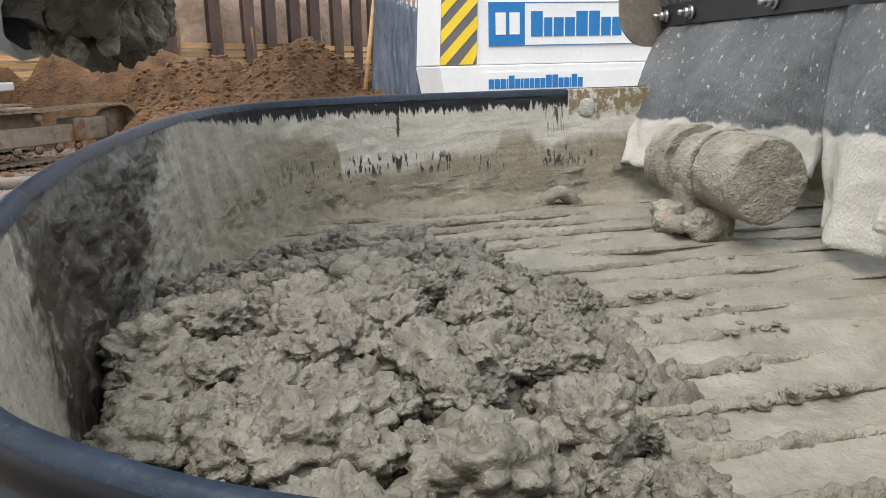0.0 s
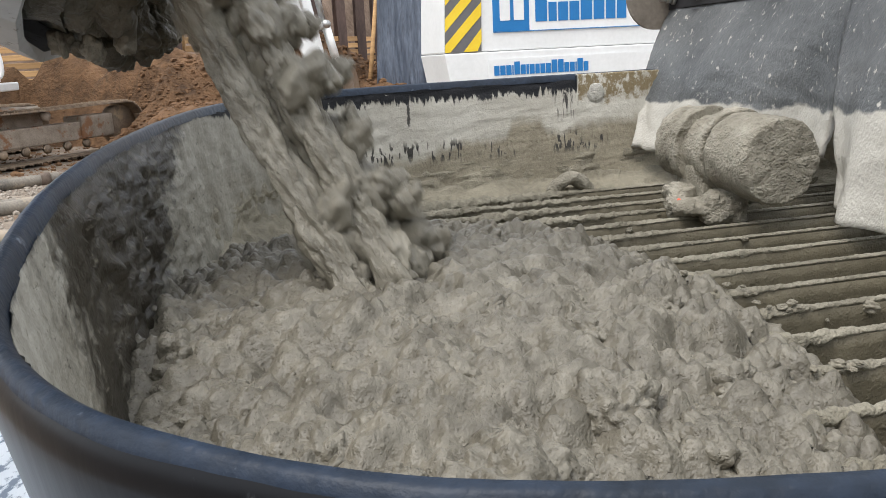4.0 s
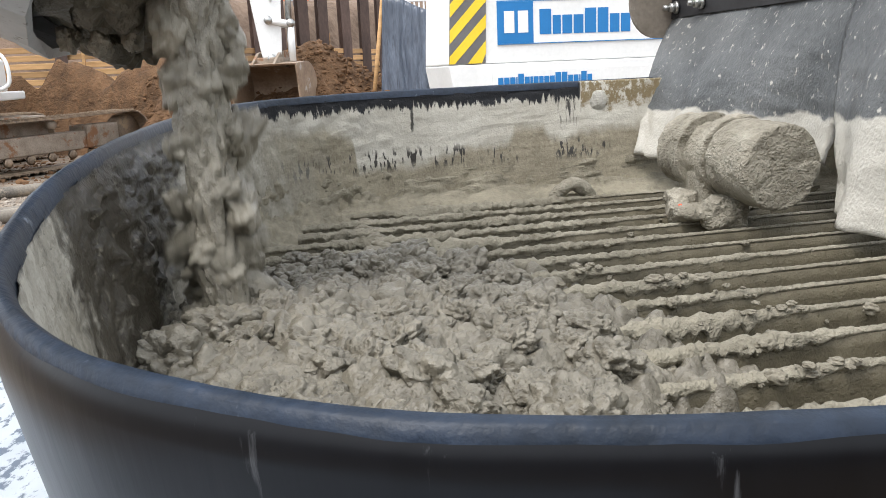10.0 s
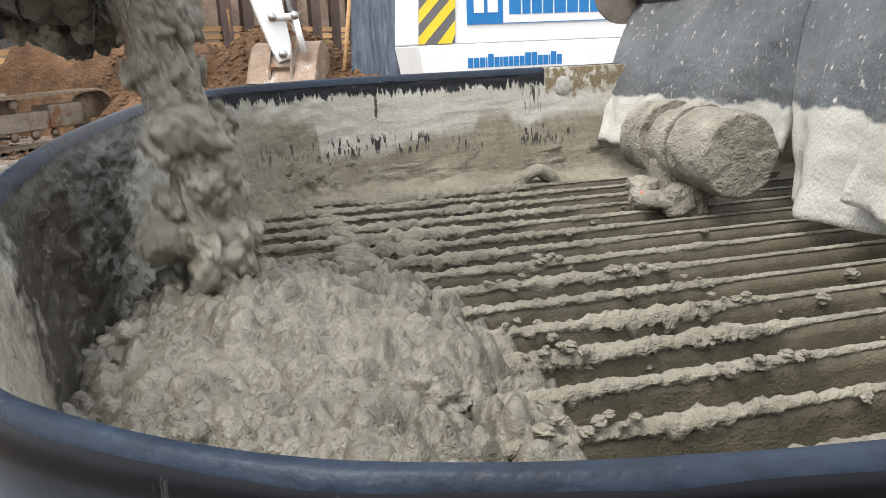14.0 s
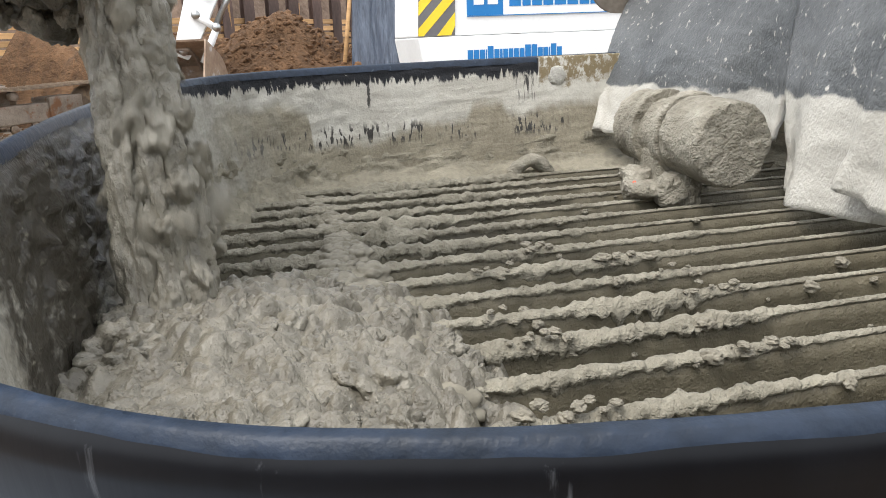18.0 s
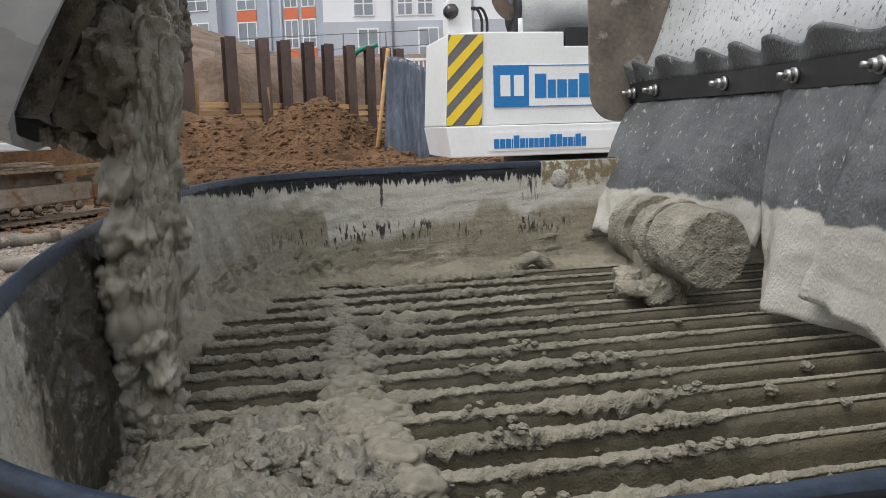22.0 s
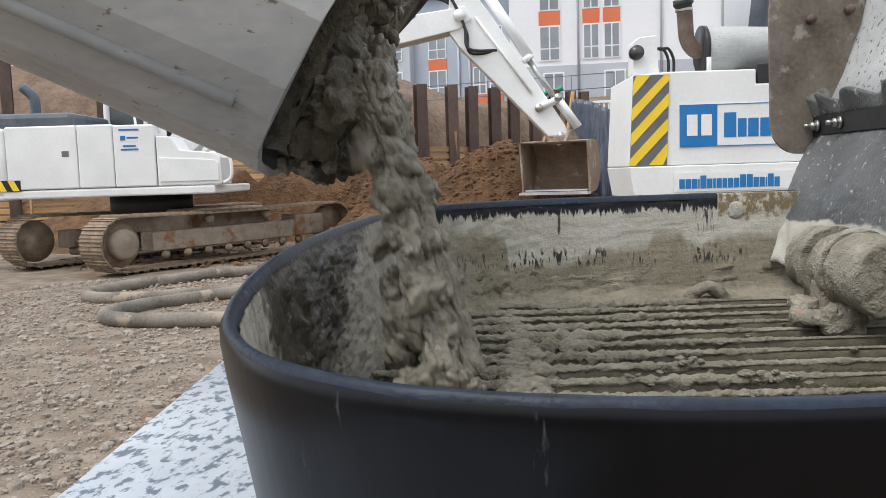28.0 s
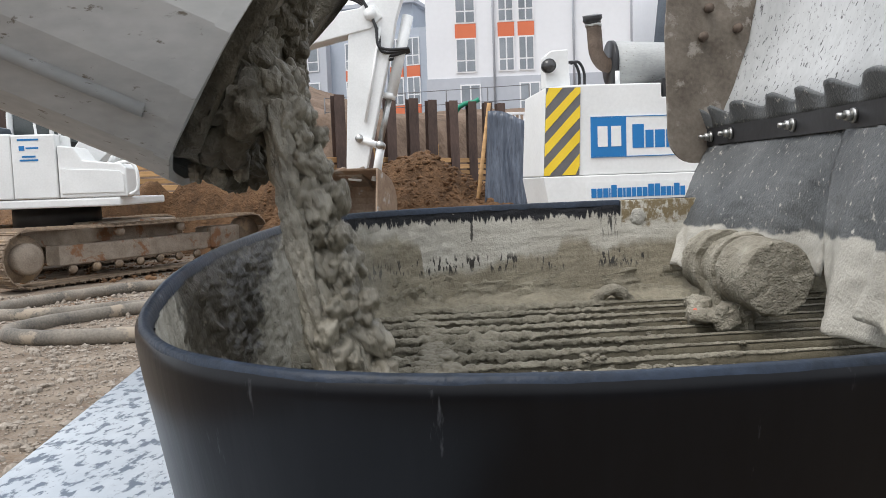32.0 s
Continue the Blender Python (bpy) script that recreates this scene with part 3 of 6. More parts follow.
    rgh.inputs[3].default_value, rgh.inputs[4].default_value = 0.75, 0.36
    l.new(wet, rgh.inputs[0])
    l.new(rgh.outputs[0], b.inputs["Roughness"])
    return m


def hopper():
    h = tagged(empty("concrete_pump_hopper"), "black rubber-lined concrete pump hopper splashed with concrete", "hopper")
    lip = [ring(0.002, -0.006), ring(0.003, -0.0015), ring(0.007, 0.0), ring(0.011, -0.003), ring(0.0145, -0.014)]
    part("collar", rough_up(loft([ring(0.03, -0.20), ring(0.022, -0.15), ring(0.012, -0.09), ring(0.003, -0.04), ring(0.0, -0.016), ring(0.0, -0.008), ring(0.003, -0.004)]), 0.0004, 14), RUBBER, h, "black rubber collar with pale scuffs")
    part("lip", rough_up(loft(lip), 0.0004, 22), LIP, h, "worn black rubber lip with blue sky sheen in its colour")
    rows = [ring(0.014, -0.012)] + [ring(0.014 + 0.0006 * k, -0.012 - 0.00375 * k) for k in range(1, 65)]
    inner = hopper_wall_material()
    bm = rough_up(rough_up(loft(rows), 0.0022, 45, 3, 0.8), 0.002, 14, 8)
    for v in bm.verts:
        k = min(1, max(0, (0.0 - v.co.x) / 0.05)) * min(1, max(0, (v.co.y - 0.65) / 0.15)) * min(1, max(0, (1.42 - v.co.y) / 0.25)) * min(1, max(0, (rim_z(v.co.y) - v.co.z - 0.016) / 0.02))
        v.co.x += k * (0.012 * max(0, noise.noise(v.co * 30)) + 0.011 * abs(noise.noise(v.co * 62)) + 0.008 * abs(noise.noise(v.co * 120)))
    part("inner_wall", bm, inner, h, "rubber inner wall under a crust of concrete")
    prof = ((0.02, -0.146), (0.029, -0.154), (0.034, -0.164), (0.036, -0.174), (0.037, -0.185), (0.042, -0.199), (0.052, -0.214), (0.075, -0.228), (0.10, -0.246), (0.13, -0.28), (0.16, -0.31), (0.2, -0.36))
    rows = [ring(p.x, p.y) for p in smooth_line([(a, c, 0) for a, c in prof], 4)]
    bm = rough_up(rough_up(loft(rows), 0.010, 16, 7, 0.7), 0.008, 52, 2, 0.8)
    for v in bm.verts:
        k = min(1, max(0, (1.28 - v.co.y) / 0.3))
        v.co.z -= 0.30 * k * k * (3 - 2 * k)
    part("concrete_fillet", bm, FILLET, h, "caked concrete along the foot of the wall")
    body = [ring(0.028, -0.21)] + [[Vector((0.55 + (p.x - 0.55) * k, 1.0 + (p.y - 1.0) * k, z)) for p in RIM_LINE] for z, k in ((1.1, 0.97), (0.8, 0.75), (0.45, 0.45))]
    bm = loft(body)
    low = [v for v in bm.verts if v.co.z < 0.46]
    bmesh.ops.contextual_create(bm, geom=low)
    part("steel_body", bm, STEEL, h)
    for x in (0.3, 0.8):
        for y in (0.8, 1.25):
            part("leg", tube(bmesh.new(), [(x, y, 0), (x, y, 0.55)], 0.05, 10), DARKBLUE, h)
    for x, y, z in ((0.651, 1.836, 1.368), (0.657, 1.837, 1.292)):
        bm = bmesh.new()
        bmesh.ops.create_uvsphere(bm, u_segments=18, v_segments=10, radius=0.021)
        for v in bm.verts:
            v.co = Vector((x + v.co.x, y + v.co.y * 0.22, z + v.co.z))
        part("rivet", rough_up(bm, 0.002, 60), CRUST, h)
    for k, (x, z, w, t) in enumerate(((0.61, 1.405, 0.018, 0.16),)):
        plate = part("joint_plate", rough_up(boxed(x, x + 0.30, 1.830, 1.846, 1.225, 1.409, 0.003), 0.001, 50), inner, h, "joined end sheet with brown crust")
        plate.matrix_basis = Matrix.Translation((x, 1.836, 0)) @ pose(0, 0, 0, 0, 0, 9.0) @ Matrix.Translation((-x, -1.836, 0))
    part("ring_bolt", rough_up(tube(bmesh.new(), smooth_line([(0.535, 1.748, 1.166), (0.548, 1.748, 1.188), (0.575, 1.751, 1.201), (0.604, 1.755, 1.188), (0.616, 1.757, 1.166)], 6), 0.015, 12), 0.005, 40), MUD, h, "half-buried ring bolt caked in concrete")
    # worn grey side deck
    edge = [p for p in inset_line(0.024) if p.x < 0.25 and 0.2 < p.y < 1.6]
    edge.sort(key=lambda p: p.y)
    bm = bmesh.new()
    rows = []
    for p in [Vector((0.3, 0.0, 0))] + edge:
        q = Vector((-0.085 - 0.162 * p.y, p.y + (0.03 if p.y > 0 else 0), 0))
        rows.append([bm.verts.new((p.x, p.y, 1.2)), bm.verts.new((q.x, q.y, 1.2)), bm.verts.new((q.x, q.y, 1.17)), bm.verts.new((p.x, p.y, 1.17))])
    for c, d in zip(rows, rows[1:]):
        for k in range(4):
            bm.faces.new((c[k], c[(k + 1) % 4], d[(k + 1) % 4], d[k]))
    bm.faces.new(rows[0])
    bm.faces.new(rows[-1][::-1])
    bmesh.ops.recalc_face_normals(bm, faces=bm.faces)
    part("side_deck", bm, DECK, h, "blue-grey steel deck with flaking white paint", smooth=False)
    return h


DECK = material("flaked_paint", (0.40, 0.45, 0.51), (0.55, 0.60, 0.65), 4, 0.5, 0.15, 40, stain=(0.12, 0.155, 0.205), stain_scale=75, stain_at=0.515, stretch=(1, 0.55, 1), distance=0.002)
hopper()


BAR_FIRST, BAR_STEP, BAR_SLANT = 0.731, 0.079, 0.15


def bar_y(k, x):
    """Where the bar k runs, at x."""
    return BAR_FIRST + BAR_STEP * k + BAR_SLANT * (x - 0.2)


def lumpy_bar(x0, x1, y, seed, parent):
    """One grate bar under a crust of concrete, thicker along the top edge."""
    bm = bmesh.new()
    n = 120
    prof = ((-0.0045, -0.15), (-0.0055, -0.06), (-0.006, -0.018), (-0.005, -0.004), (0.005, -0.004), (0.006, -0.018), (0.0055, -0.06), (0.0045, -0.15))
    rows = []
    for i in range(n + 1):
        x = x0 + (x1 - x0) * i / n
        yy = y + BAR_SLANT * (x - 0.2)
        r = []
        for k, (dy, dz) in enumerate(prof):
            w = 1 + 0.5 * noise.noise(Vector((x * 22, k, seed)))
            r.append(bm.verts.new((x, yy + dy * w, grate_z(yy) + dz)))
        rows.append(r)
    for a, b in zip(rows, rows[1:]):
        for k in range(len(prof) - 1):
            bm.faces.new((a[k], a[k + 1], b[k + 1], b[k]))
    bm.faces.new(rows[0])
    bm.faces.new(rows[-1][::-1])
    bmesh.ops.recalc_face_normals(bm, faces=bm.faces)
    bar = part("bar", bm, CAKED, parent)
    # the crust along its top edge, dried pale; the sides below carry painted shade
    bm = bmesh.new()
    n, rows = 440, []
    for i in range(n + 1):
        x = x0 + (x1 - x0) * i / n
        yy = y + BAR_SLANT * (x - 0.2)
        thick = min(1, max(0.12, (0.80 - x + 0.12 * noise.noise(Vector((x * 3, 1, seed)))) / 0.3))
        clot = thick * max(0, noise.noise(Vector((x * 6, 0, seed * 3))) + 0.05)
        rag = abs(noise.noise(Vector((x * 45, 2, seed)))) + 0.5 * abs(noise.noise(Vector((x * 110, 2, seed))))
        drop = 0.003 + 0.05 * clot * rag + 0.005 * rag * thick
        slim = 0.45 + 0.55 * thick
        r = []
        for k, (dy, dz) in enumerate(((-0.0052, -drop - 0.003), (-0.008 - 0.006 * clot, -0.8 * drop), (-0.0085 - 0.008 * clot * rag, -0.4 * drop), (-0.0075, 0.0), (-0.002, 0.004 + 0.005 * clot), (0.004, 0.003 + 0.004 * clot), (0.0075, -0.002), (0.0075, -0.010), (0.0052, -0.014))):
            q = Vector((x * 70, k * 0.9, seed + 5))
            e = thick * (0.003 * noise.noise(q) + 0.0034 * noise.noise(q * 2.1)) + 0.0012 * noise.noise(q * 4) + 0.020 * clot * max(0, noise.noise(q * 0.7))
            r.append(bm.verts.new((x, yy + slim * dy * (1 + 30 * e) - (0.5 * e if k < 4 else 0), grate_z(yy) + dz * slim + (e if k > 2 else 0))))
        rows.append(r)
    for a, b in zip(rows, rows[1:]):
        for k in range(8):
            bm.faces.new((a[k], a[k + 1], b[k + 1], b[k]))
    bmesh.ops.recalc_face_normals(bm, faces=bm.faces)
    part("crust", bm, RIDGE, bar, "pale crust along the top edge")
    return bar


def grate():
    g = tagged(empty("hopper_grate"), "steel bar grate caked with wet concrete", "grate")
    for k in range(-5, 13):
        y = BAR_FIRST + BAR_STEP * k
        left = max(-0.1 + 0.9 * max(0, 0.75 - y) ** 1.3, 0.0) if y < 1.0 else (-0.03 if y < 1.5 else 0.03)
        lumpy_bar(left, 1.10 if y > 0.75 else 0.52 + 0.62 * y, y, 3.1 * k + 20, g)
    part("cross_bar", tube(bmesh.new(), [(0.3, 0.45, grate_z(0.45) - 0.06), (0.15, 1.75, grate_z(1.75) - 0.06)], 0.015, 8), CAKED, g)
    return g


grate()


# ---- skirted chute over the hopper ----
def skirted_chute():
    c = tagged(empty("skirted_chute"), "concrete-splashed grey steel chute with a bolted black rubber skirt", "chute")
    top = smooth_line([(0.86, 1.96, 1.555), (0.90, 1.86, 1.56), (0.945, 1.66, 1.56), (0.975, 1.4, 1.56), (0.99, 1.1, 1.56), (0.99, 0.8, 1.56)], 8)

    def flap(tops, lows, seed, out):
        a, b = smooth_line(tops, 10), smooth_line(lows, 10)
        bm = bmesh.new()
        rows = []
        for i, (p, q) in enumerate(zip(a, b)):
            s = i / (len(a) - 1)
            r = []
            for k in range(41):
                t = k / 40
                v = p.lerp(q, t)
                v.x += (0.014 * math.sin(s * 9 + seed) + 0.007 * math.sin(s * 23 + 2 * seed)) * t - out * math.sin(min(1, t * 1.15) * math.pi) * 0.5 + 0.01 * t * t * math.sin(seed + 5 * s)
                r.append(bm.verts.new(v))
            rows.append(r)
        for c0, c1 in zip(rows, rows[1:]):
            for k in range(40):
                bm.faces.new((c0[k], c0[k + 1], c1[k + 1], c1[k]))
        ob = part("skirt_flap", rough_up(bm, 0.0035, 40, seed, 0.8), SKIRT, c, "black rubber flap with a pale crust along its hem")
        so = ob.modifiers.new("thick", "SOLIDIFY")
        so.thickness = 0.011

    flap([(0.86, 1.96, 1.55), (0.90, 1.86, 1.55), (0.945, 1.66, 1.55), (0.972, 1.45, 1.55), (0.98, 1.36, 1.55)], [(0.71, 1.815, 1.252), (0.745, 1.775, 1.246), (0.80, 1.72, 1.27), (0.875, 1.55, 1.29), (0.915, 1.38, 1.27)], 0.4, 0.03)
    flap([(0.966, 1.41, 1.548), (0.978, 1.25, 1.55), (0.984, 1.1, 1.55), (0.984, 0.93, 1.55)], [(0.868, 1.29, 1.206), (0.878, 1.22, 1.19), (0.915, 1.1, 1.185), (0.95, 0.93, 1.18)], 2.1, 0.035)
    flap([(0.972, 1.13, 1.545), (0.976, 1.0, 1.548), (0.974, 0.8, 1.55)], [(0.888, 1.142, 1.243), (0.892, 1.06, 1.205), (0.91, 0.8, 1.18)], 3.7, 0.03)
    # rubber squeezed out in waves above the clamp bar
    bm = bmesh.new()
    rows = []
    fine = smooth_line(top, 6)
    for i, p in enumerate(fine):
        w = math.sin(i * 0.23 + 1.5 * math.sin(i * 0.05))
        rows.append([bm.verts.new(p + Vector((-0.004 - 0.016 * t * (1 + w) * 0.8, 0, 0.022 + (0.045 + 0.012 * w) * t))) for t in (0, 0.3, 0.6, 0.85, 1)])
    for c0, c1 in zip(rows, rows[1:]):
        for k in range(4):
            bm.faces.new((c0[k], c0[k + 1], c1[k + 1], c1[k]))
    ob = part("rubber_ruffle", bm, SKIRT, c, "wavy upper edge of the rubber")
    so = ob.modifiers.new("thick", "SOLIDIFY")
    so.thickness = 0.008
    # clamp bar with bolts
    bm = bmesh.new()
    rows = []
    for p in top:
        rows.append([bm.verts.new(p + Vector(o)) for o in ((-0.014, 0, -0.02), (-0.014, 0, 0.025), (-0.004, 0, 0.025), (-0.004, 0, -0.02))])
    for a, b in zip(rows, rows[1:]):
        for k in range(4):
            bm.faces.new((a[k], a[(k + 1) % 4], b[(k + 1) % 4], b[k]))
    bm.faces.new(rows[0])
    bm.faces.new(rows[-1][::-1])
    bmesh.ops.recalc_face_normals(bm, faces=bm.faces)
    part("clamp_bar", bm, BLACK, c, "black steel clamp bar", smooth=False)
    for i in (3, 8, 18, 25, 31, 37):
        p = top[i] + Vector((-0.014, 0, 0.003))
        bm = bmesh.new()
        tube(bm, [p, p + Vector((-0.006, 0, 0))], 0.014, 14)
        tube(bm, [p + Vector((-0.006, 0, 0)), p + Vector((-0.018, 0, 0))], 0.011, 6)
        tube(bm, [p + Vector((-0.018, 0, 0)), p + Vector((-0.032, 0, 0))], 0.006, 10)
        part("bolt", bm, CHROME, c)
    # steel trough above
    bm = bmesh.new()
    rows = []
    for p in top:
        rows.append([bm.verts.new(p + Vector((0.004 + 0.32 * k / 8 + 0.02 * math.sin(k), 0.05 * k / 8, 0.01 + 0.95 * k / 8))) for k in range(9)])
    for a, b in zip(rows, rows[1:]):
        for k in range(8):
            bm.faces.new((a[k], a[k + 1], b[k + 1], b[k]))
    ob = part("trough", bm, SPECK, c, "pale grey steel trough speckled with dark splashes")
    so = ob.modifiers.new("thick", "SOLIDIFY")
    so.thickness, so.offset = 0.006, 1
    # end plate with rounded lower corner
    out = [(-0.11, 0.9), (-0.16, 0.35)] + [(-0.155 + 0.07 * (1 - math.cos(a)), 0.09 - 0.075 * math.sin(a)) for a in (k * math.pi / 16 for k in range(9))] + [(0.03, 0.012), (0.1, 0.2), (0.2, 0.9)]
    part("end_plate", prism(out, 0.008, pose(0.90, 1.965, 1.48, 0, 0, 12), 0.0), PLATE, c, "rusty brown steel end plate splashed with concrete", smooth=False)
    for x, z in ((-0.045, 0.40), (-0.06, 0.33), (0.03, 0.35)):
        part("bolt", tube(bmesh.new(), [(0.90 + x, 1.955 + 0.2 * x, 1.48 + z), (0.90 + x, 1.94 + 0.2 * x, 1.48 + z)], 0.012, 8), RUST, c)
    return c


def skirt_material():
    """Rubber, pale with dried spatter, and a thick crust along the hem."""
    m = material("spattered_rubber", (0.065, 0.07, 0.072), (0.14, 0.145, 0.145), 9, 0.5, 0.6, 150, stain=(0.42, 0.40, 0.36), stain_scale=95, stain_at=0.60, stretch=(1, 1, 0.6), distance=0.006, grit=300, clods=120)
    n, l = m.node_tree.nodes, m.node_tree.links
    b = n["Principled BSDF"]
    under = b.inputs["Base Color"].links[0].from_socket
    co, sep, tx = n.new("ShaderNodeTexCoord"), n.new("ShaderNodeSeparateXYZ"), n.new("ShaderNodeTexNoise")
    tx.inputs["Scale"].default_value, tx.inputs["Detail"].default_value = 12, 9
    l.new(co.outputs["Object"], sep.inputs[0])
    l.new(co.outputs["Object"], tx.inputs["Vector"])
    ad, mr, mix = n.new("ShaderNodeMath"), n.new("ShaderNodeMapRange"), n.new("ShaderNodeMixRGB")
    ad.operation = "MULTIPLY_ADD"
    ad.inputs[1].default_value = 0.07
    l.new(tx.outputs[0], ad.inputs[0])
    l.new(sep.outputs["Z"], ad.inputs[2])
    mr.inputs[1].default_value, mr.inputs[2].default_value = 1.379, 1.373
    l.new(ad.outputs[0], mr.inputs[0])
    mix.inputs[2].default_value = (0.44, 0.42, 0.37, 1)
    l.new(mr.outputs[0], mix.inputs[0])
    l.new(under, mix.inputs[1])
    l.new(mix.outputs[0], b.inputs["Base Color"])
    return m


SKIRT = skirt_material()
SPECK = material("speckled_steel", (0.42, 0.43, 0.43), (0.58, 0.59, 0.59), 4, 0.6, 0.2, 60, stain=(0.09, 0.09, 0.09), stain_scale=110, stain_at=0.575, stretch=(1, 1, 0.5), distance=0.003)
skirted_chute()


def vibrator():
    v = tagged(empty("vibrator_motor"), "vibrator motor thickly caked in dried concrete on the grate", "motor")
    a, b = Vector((0.818, 1.335, 1.270)), Vector((0.762, 1.665, 1.280))
    d = (b - a).normalized()

    def drum(p, q, r, name, seed, label=""):
        n = 22
        pts, rad = [], []
        for i in range(n + 1):
            s = i / n
            pts.append(p.lerp(q, s))
            rad.append(r * min(1, 0.965 + 0.9 * min(s, 1 - s)))
        bm = tube(bmesh.new(), pts, rad, 72, False)
        for end, ring_v in ((p, 0), (q, n)):
            bm.verts.ensure_lookup_table()
            loop = [bm.verts[ring_v * 72 + j] for j in range(72)]
            prev = loop
            for k in (0.95, 0.9, 0.7, 0.5, 0.3):
                cur = [bm.verts.new(end + (v.co - end) * k) for v in loop]
                for j in range(72):
                    bm.faces.new((prev[j], prev[(j + 1) % 72], cur[(j + 1) % 72], cur[j]))
                prev = cur
            bm.faces.new(prev)
        bmesh.ops.recalc_face_normals(bm, faces=bm.faces)
        part(name, rough_up(rough_up(bm, 0.003, 30, seed, 0.8), 0.0012, 110, seed), MUD, v, label)

    drum(a, a + d * 0.115, 0.070, "end_cap", 1)
    drum(a + d * 0.11, a + d * 0.26, 0.058, "housing", 2)
    drum(a + d * 0.118, a + d * 0.142, 0.074, "flange", 4)
    drum(a + d * 0.200, a + d * 0.228, 0.074, "flange", 6)
    drum(a + d * 0.222, a + d * 0.292, 0.066, "end_cap", 3)
    for k, (x, y, sx, sy, sz) in enumerate(((0.722, 1.50, 0.032, 0.03, 0.03), (0.762, 1.425, 0.036, 0.03, 0.03), (0.80, 1.53, 0.04, 0.05, 0.03), (0.735, 1.455, 0.05, 0.05, 0.012))):
        bm = bmesh.new()
        bmesh.ops.create_icosphere(bm, subdivisions=5, radius=1)
        for p in bm.verts:
            u = Vector([math.copysign(abs(c) ** 0.6, c) for c in p.co])
            p.co = Vector((x + u.x * sx, y + u.y * sy, grate_z(y) + 0.018 + u.z * sz))
        part("foot", rough_up(bm, 0.006, 34, k, 0.8), MUD, v)
    part("bracket", rough_up(boxed(0.735, 0.80, 1.45, 1.57, 1.18, 1.25, 0.01), 0.006, 30), MUD, v)
    part("red_cap", rough_up(tube(bmesh.new(), [(0.699, 1.460, 1.190), (0.6965, 1.452, 1.198)], 0.0035, 8), 0.001, 60), RED, v, "small red cap")


vibrator()


# ---- mixer chute and the falling concrete ----
def mixer_chute():
    c = tagged(empty("mixer_chute"), "grey steel mixer chute, splashed, with concrete on its lip", "chute")
    low, ax = Vector((-0.195, 1.10, 1.482)), Vector((-0.89, -0.16, 0.42)).normalized()
    side = ax.cross(Vector((0, 0, 1))).normalized()
    if side.y > 0:
        side = -side
    up = ax.cross(side)
    if up.z < 0:
        up = -up
    # half section from the near top edge round the floor to the far top edge: towards the hopper's near side, up
    section = [(0.335, 0.62), (0.325, 0.40), (0.30, 0.22), (0.262, 0.13), (0.232, 0.088), (0.19, 0.04), (0.12, 0.012), (0.0, 0.0), (-0.12, 0.012), (-0.2, 0.06), (-0.27, 0.16), (-0.31, 0.3), (-0.33, 0.62)]

    def trough(inner, outer, s0, s1, steps=10, sec=section):
        bm = bmesh.new()
        rings = []
        for i in range(steps + 1):
            s = s0 + (s1 - s0) * i / steps
            ringv = [bm.verts.new(low + ax * (s - 0.2 * b) + a * (1 - outer) * side + (b + outer * 0.3) * up) for a, b in sec]
            ringv += [bm.verts.new(low + ax * (s - 0.2 * b) + a * (1 - inner) * side + (b + inner * 0.3) * up) for a, b in sec[::-1]]
            rings.append(ringv)
        for a, b in zip(rings, rings[1:]):
            for k in range(len(a)):
                bm.faces.new((a[k], a[(k + 1) % len(a)], b[(k + 1) % len(a)], b[k]))
        bm.faces.new(rings[0])
        bm.faces.new(rings[-1][::-1])
        bmesh.ops.recalc_face_normals(bm, faces=bm.faces)
        return bm

    part("trough", trough(0.025, 0.0, 0, 2.6), STEEL, c, smooth=False)
    part("lip_band", trough(0.03, -0.012, -0.006, 0.016, 2), STEEL, c, smooth=False)
    fine = [tuple(p[:2]) for p in smooth_line([(a, b, 0) for a, b in section], 6)]
    # the lining takes the same tone with the chute's shade in it
    part("concrete_lining", rough_up(trough(0.30, 0.13, -0.03, 0.5, 44, fine), 0.018, 18, 5, 0.7), CLOTTED_SHADED, c, "concrete caked inside the chute")
    a, b = section[4]
    p = low + a * side + b * up
    part("rib", tube(bmesh.new(), [p + ax * 0.03, p + ax * 2.55], 0.011, 6), STEEL, c)
    # clotted concrete that hangs out of the mouth, in the shade-darkened tone
    rnd = random.Random(21)
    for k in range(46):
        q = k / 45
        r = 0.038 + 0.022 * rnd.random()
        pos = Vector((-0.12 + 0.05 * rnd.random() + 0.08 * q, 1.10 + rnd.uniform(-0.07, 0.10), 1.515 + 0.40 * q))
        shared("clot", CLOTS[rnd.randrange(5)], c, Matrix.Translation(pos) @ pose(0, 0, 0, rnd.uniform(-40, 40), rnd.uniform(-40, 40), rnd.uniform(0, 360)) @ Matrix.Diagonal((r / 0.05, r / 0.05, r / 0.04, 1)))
    for k in range(3):
        pos = Vector((-0.15 + 0.035 * k, 1.06, 1.497 - 0.008 * (k % 2)))
        shared("drip", DROPS[k], c, Matrix.Translation(pos) @ Matrix.Diagonal((0.5, 0.5, 0.6, 1)))
    return c


FLOW = tagged(empty("fresh_concrete"), "wet grey concrete pouring in lumps onto the grate", "concrete")


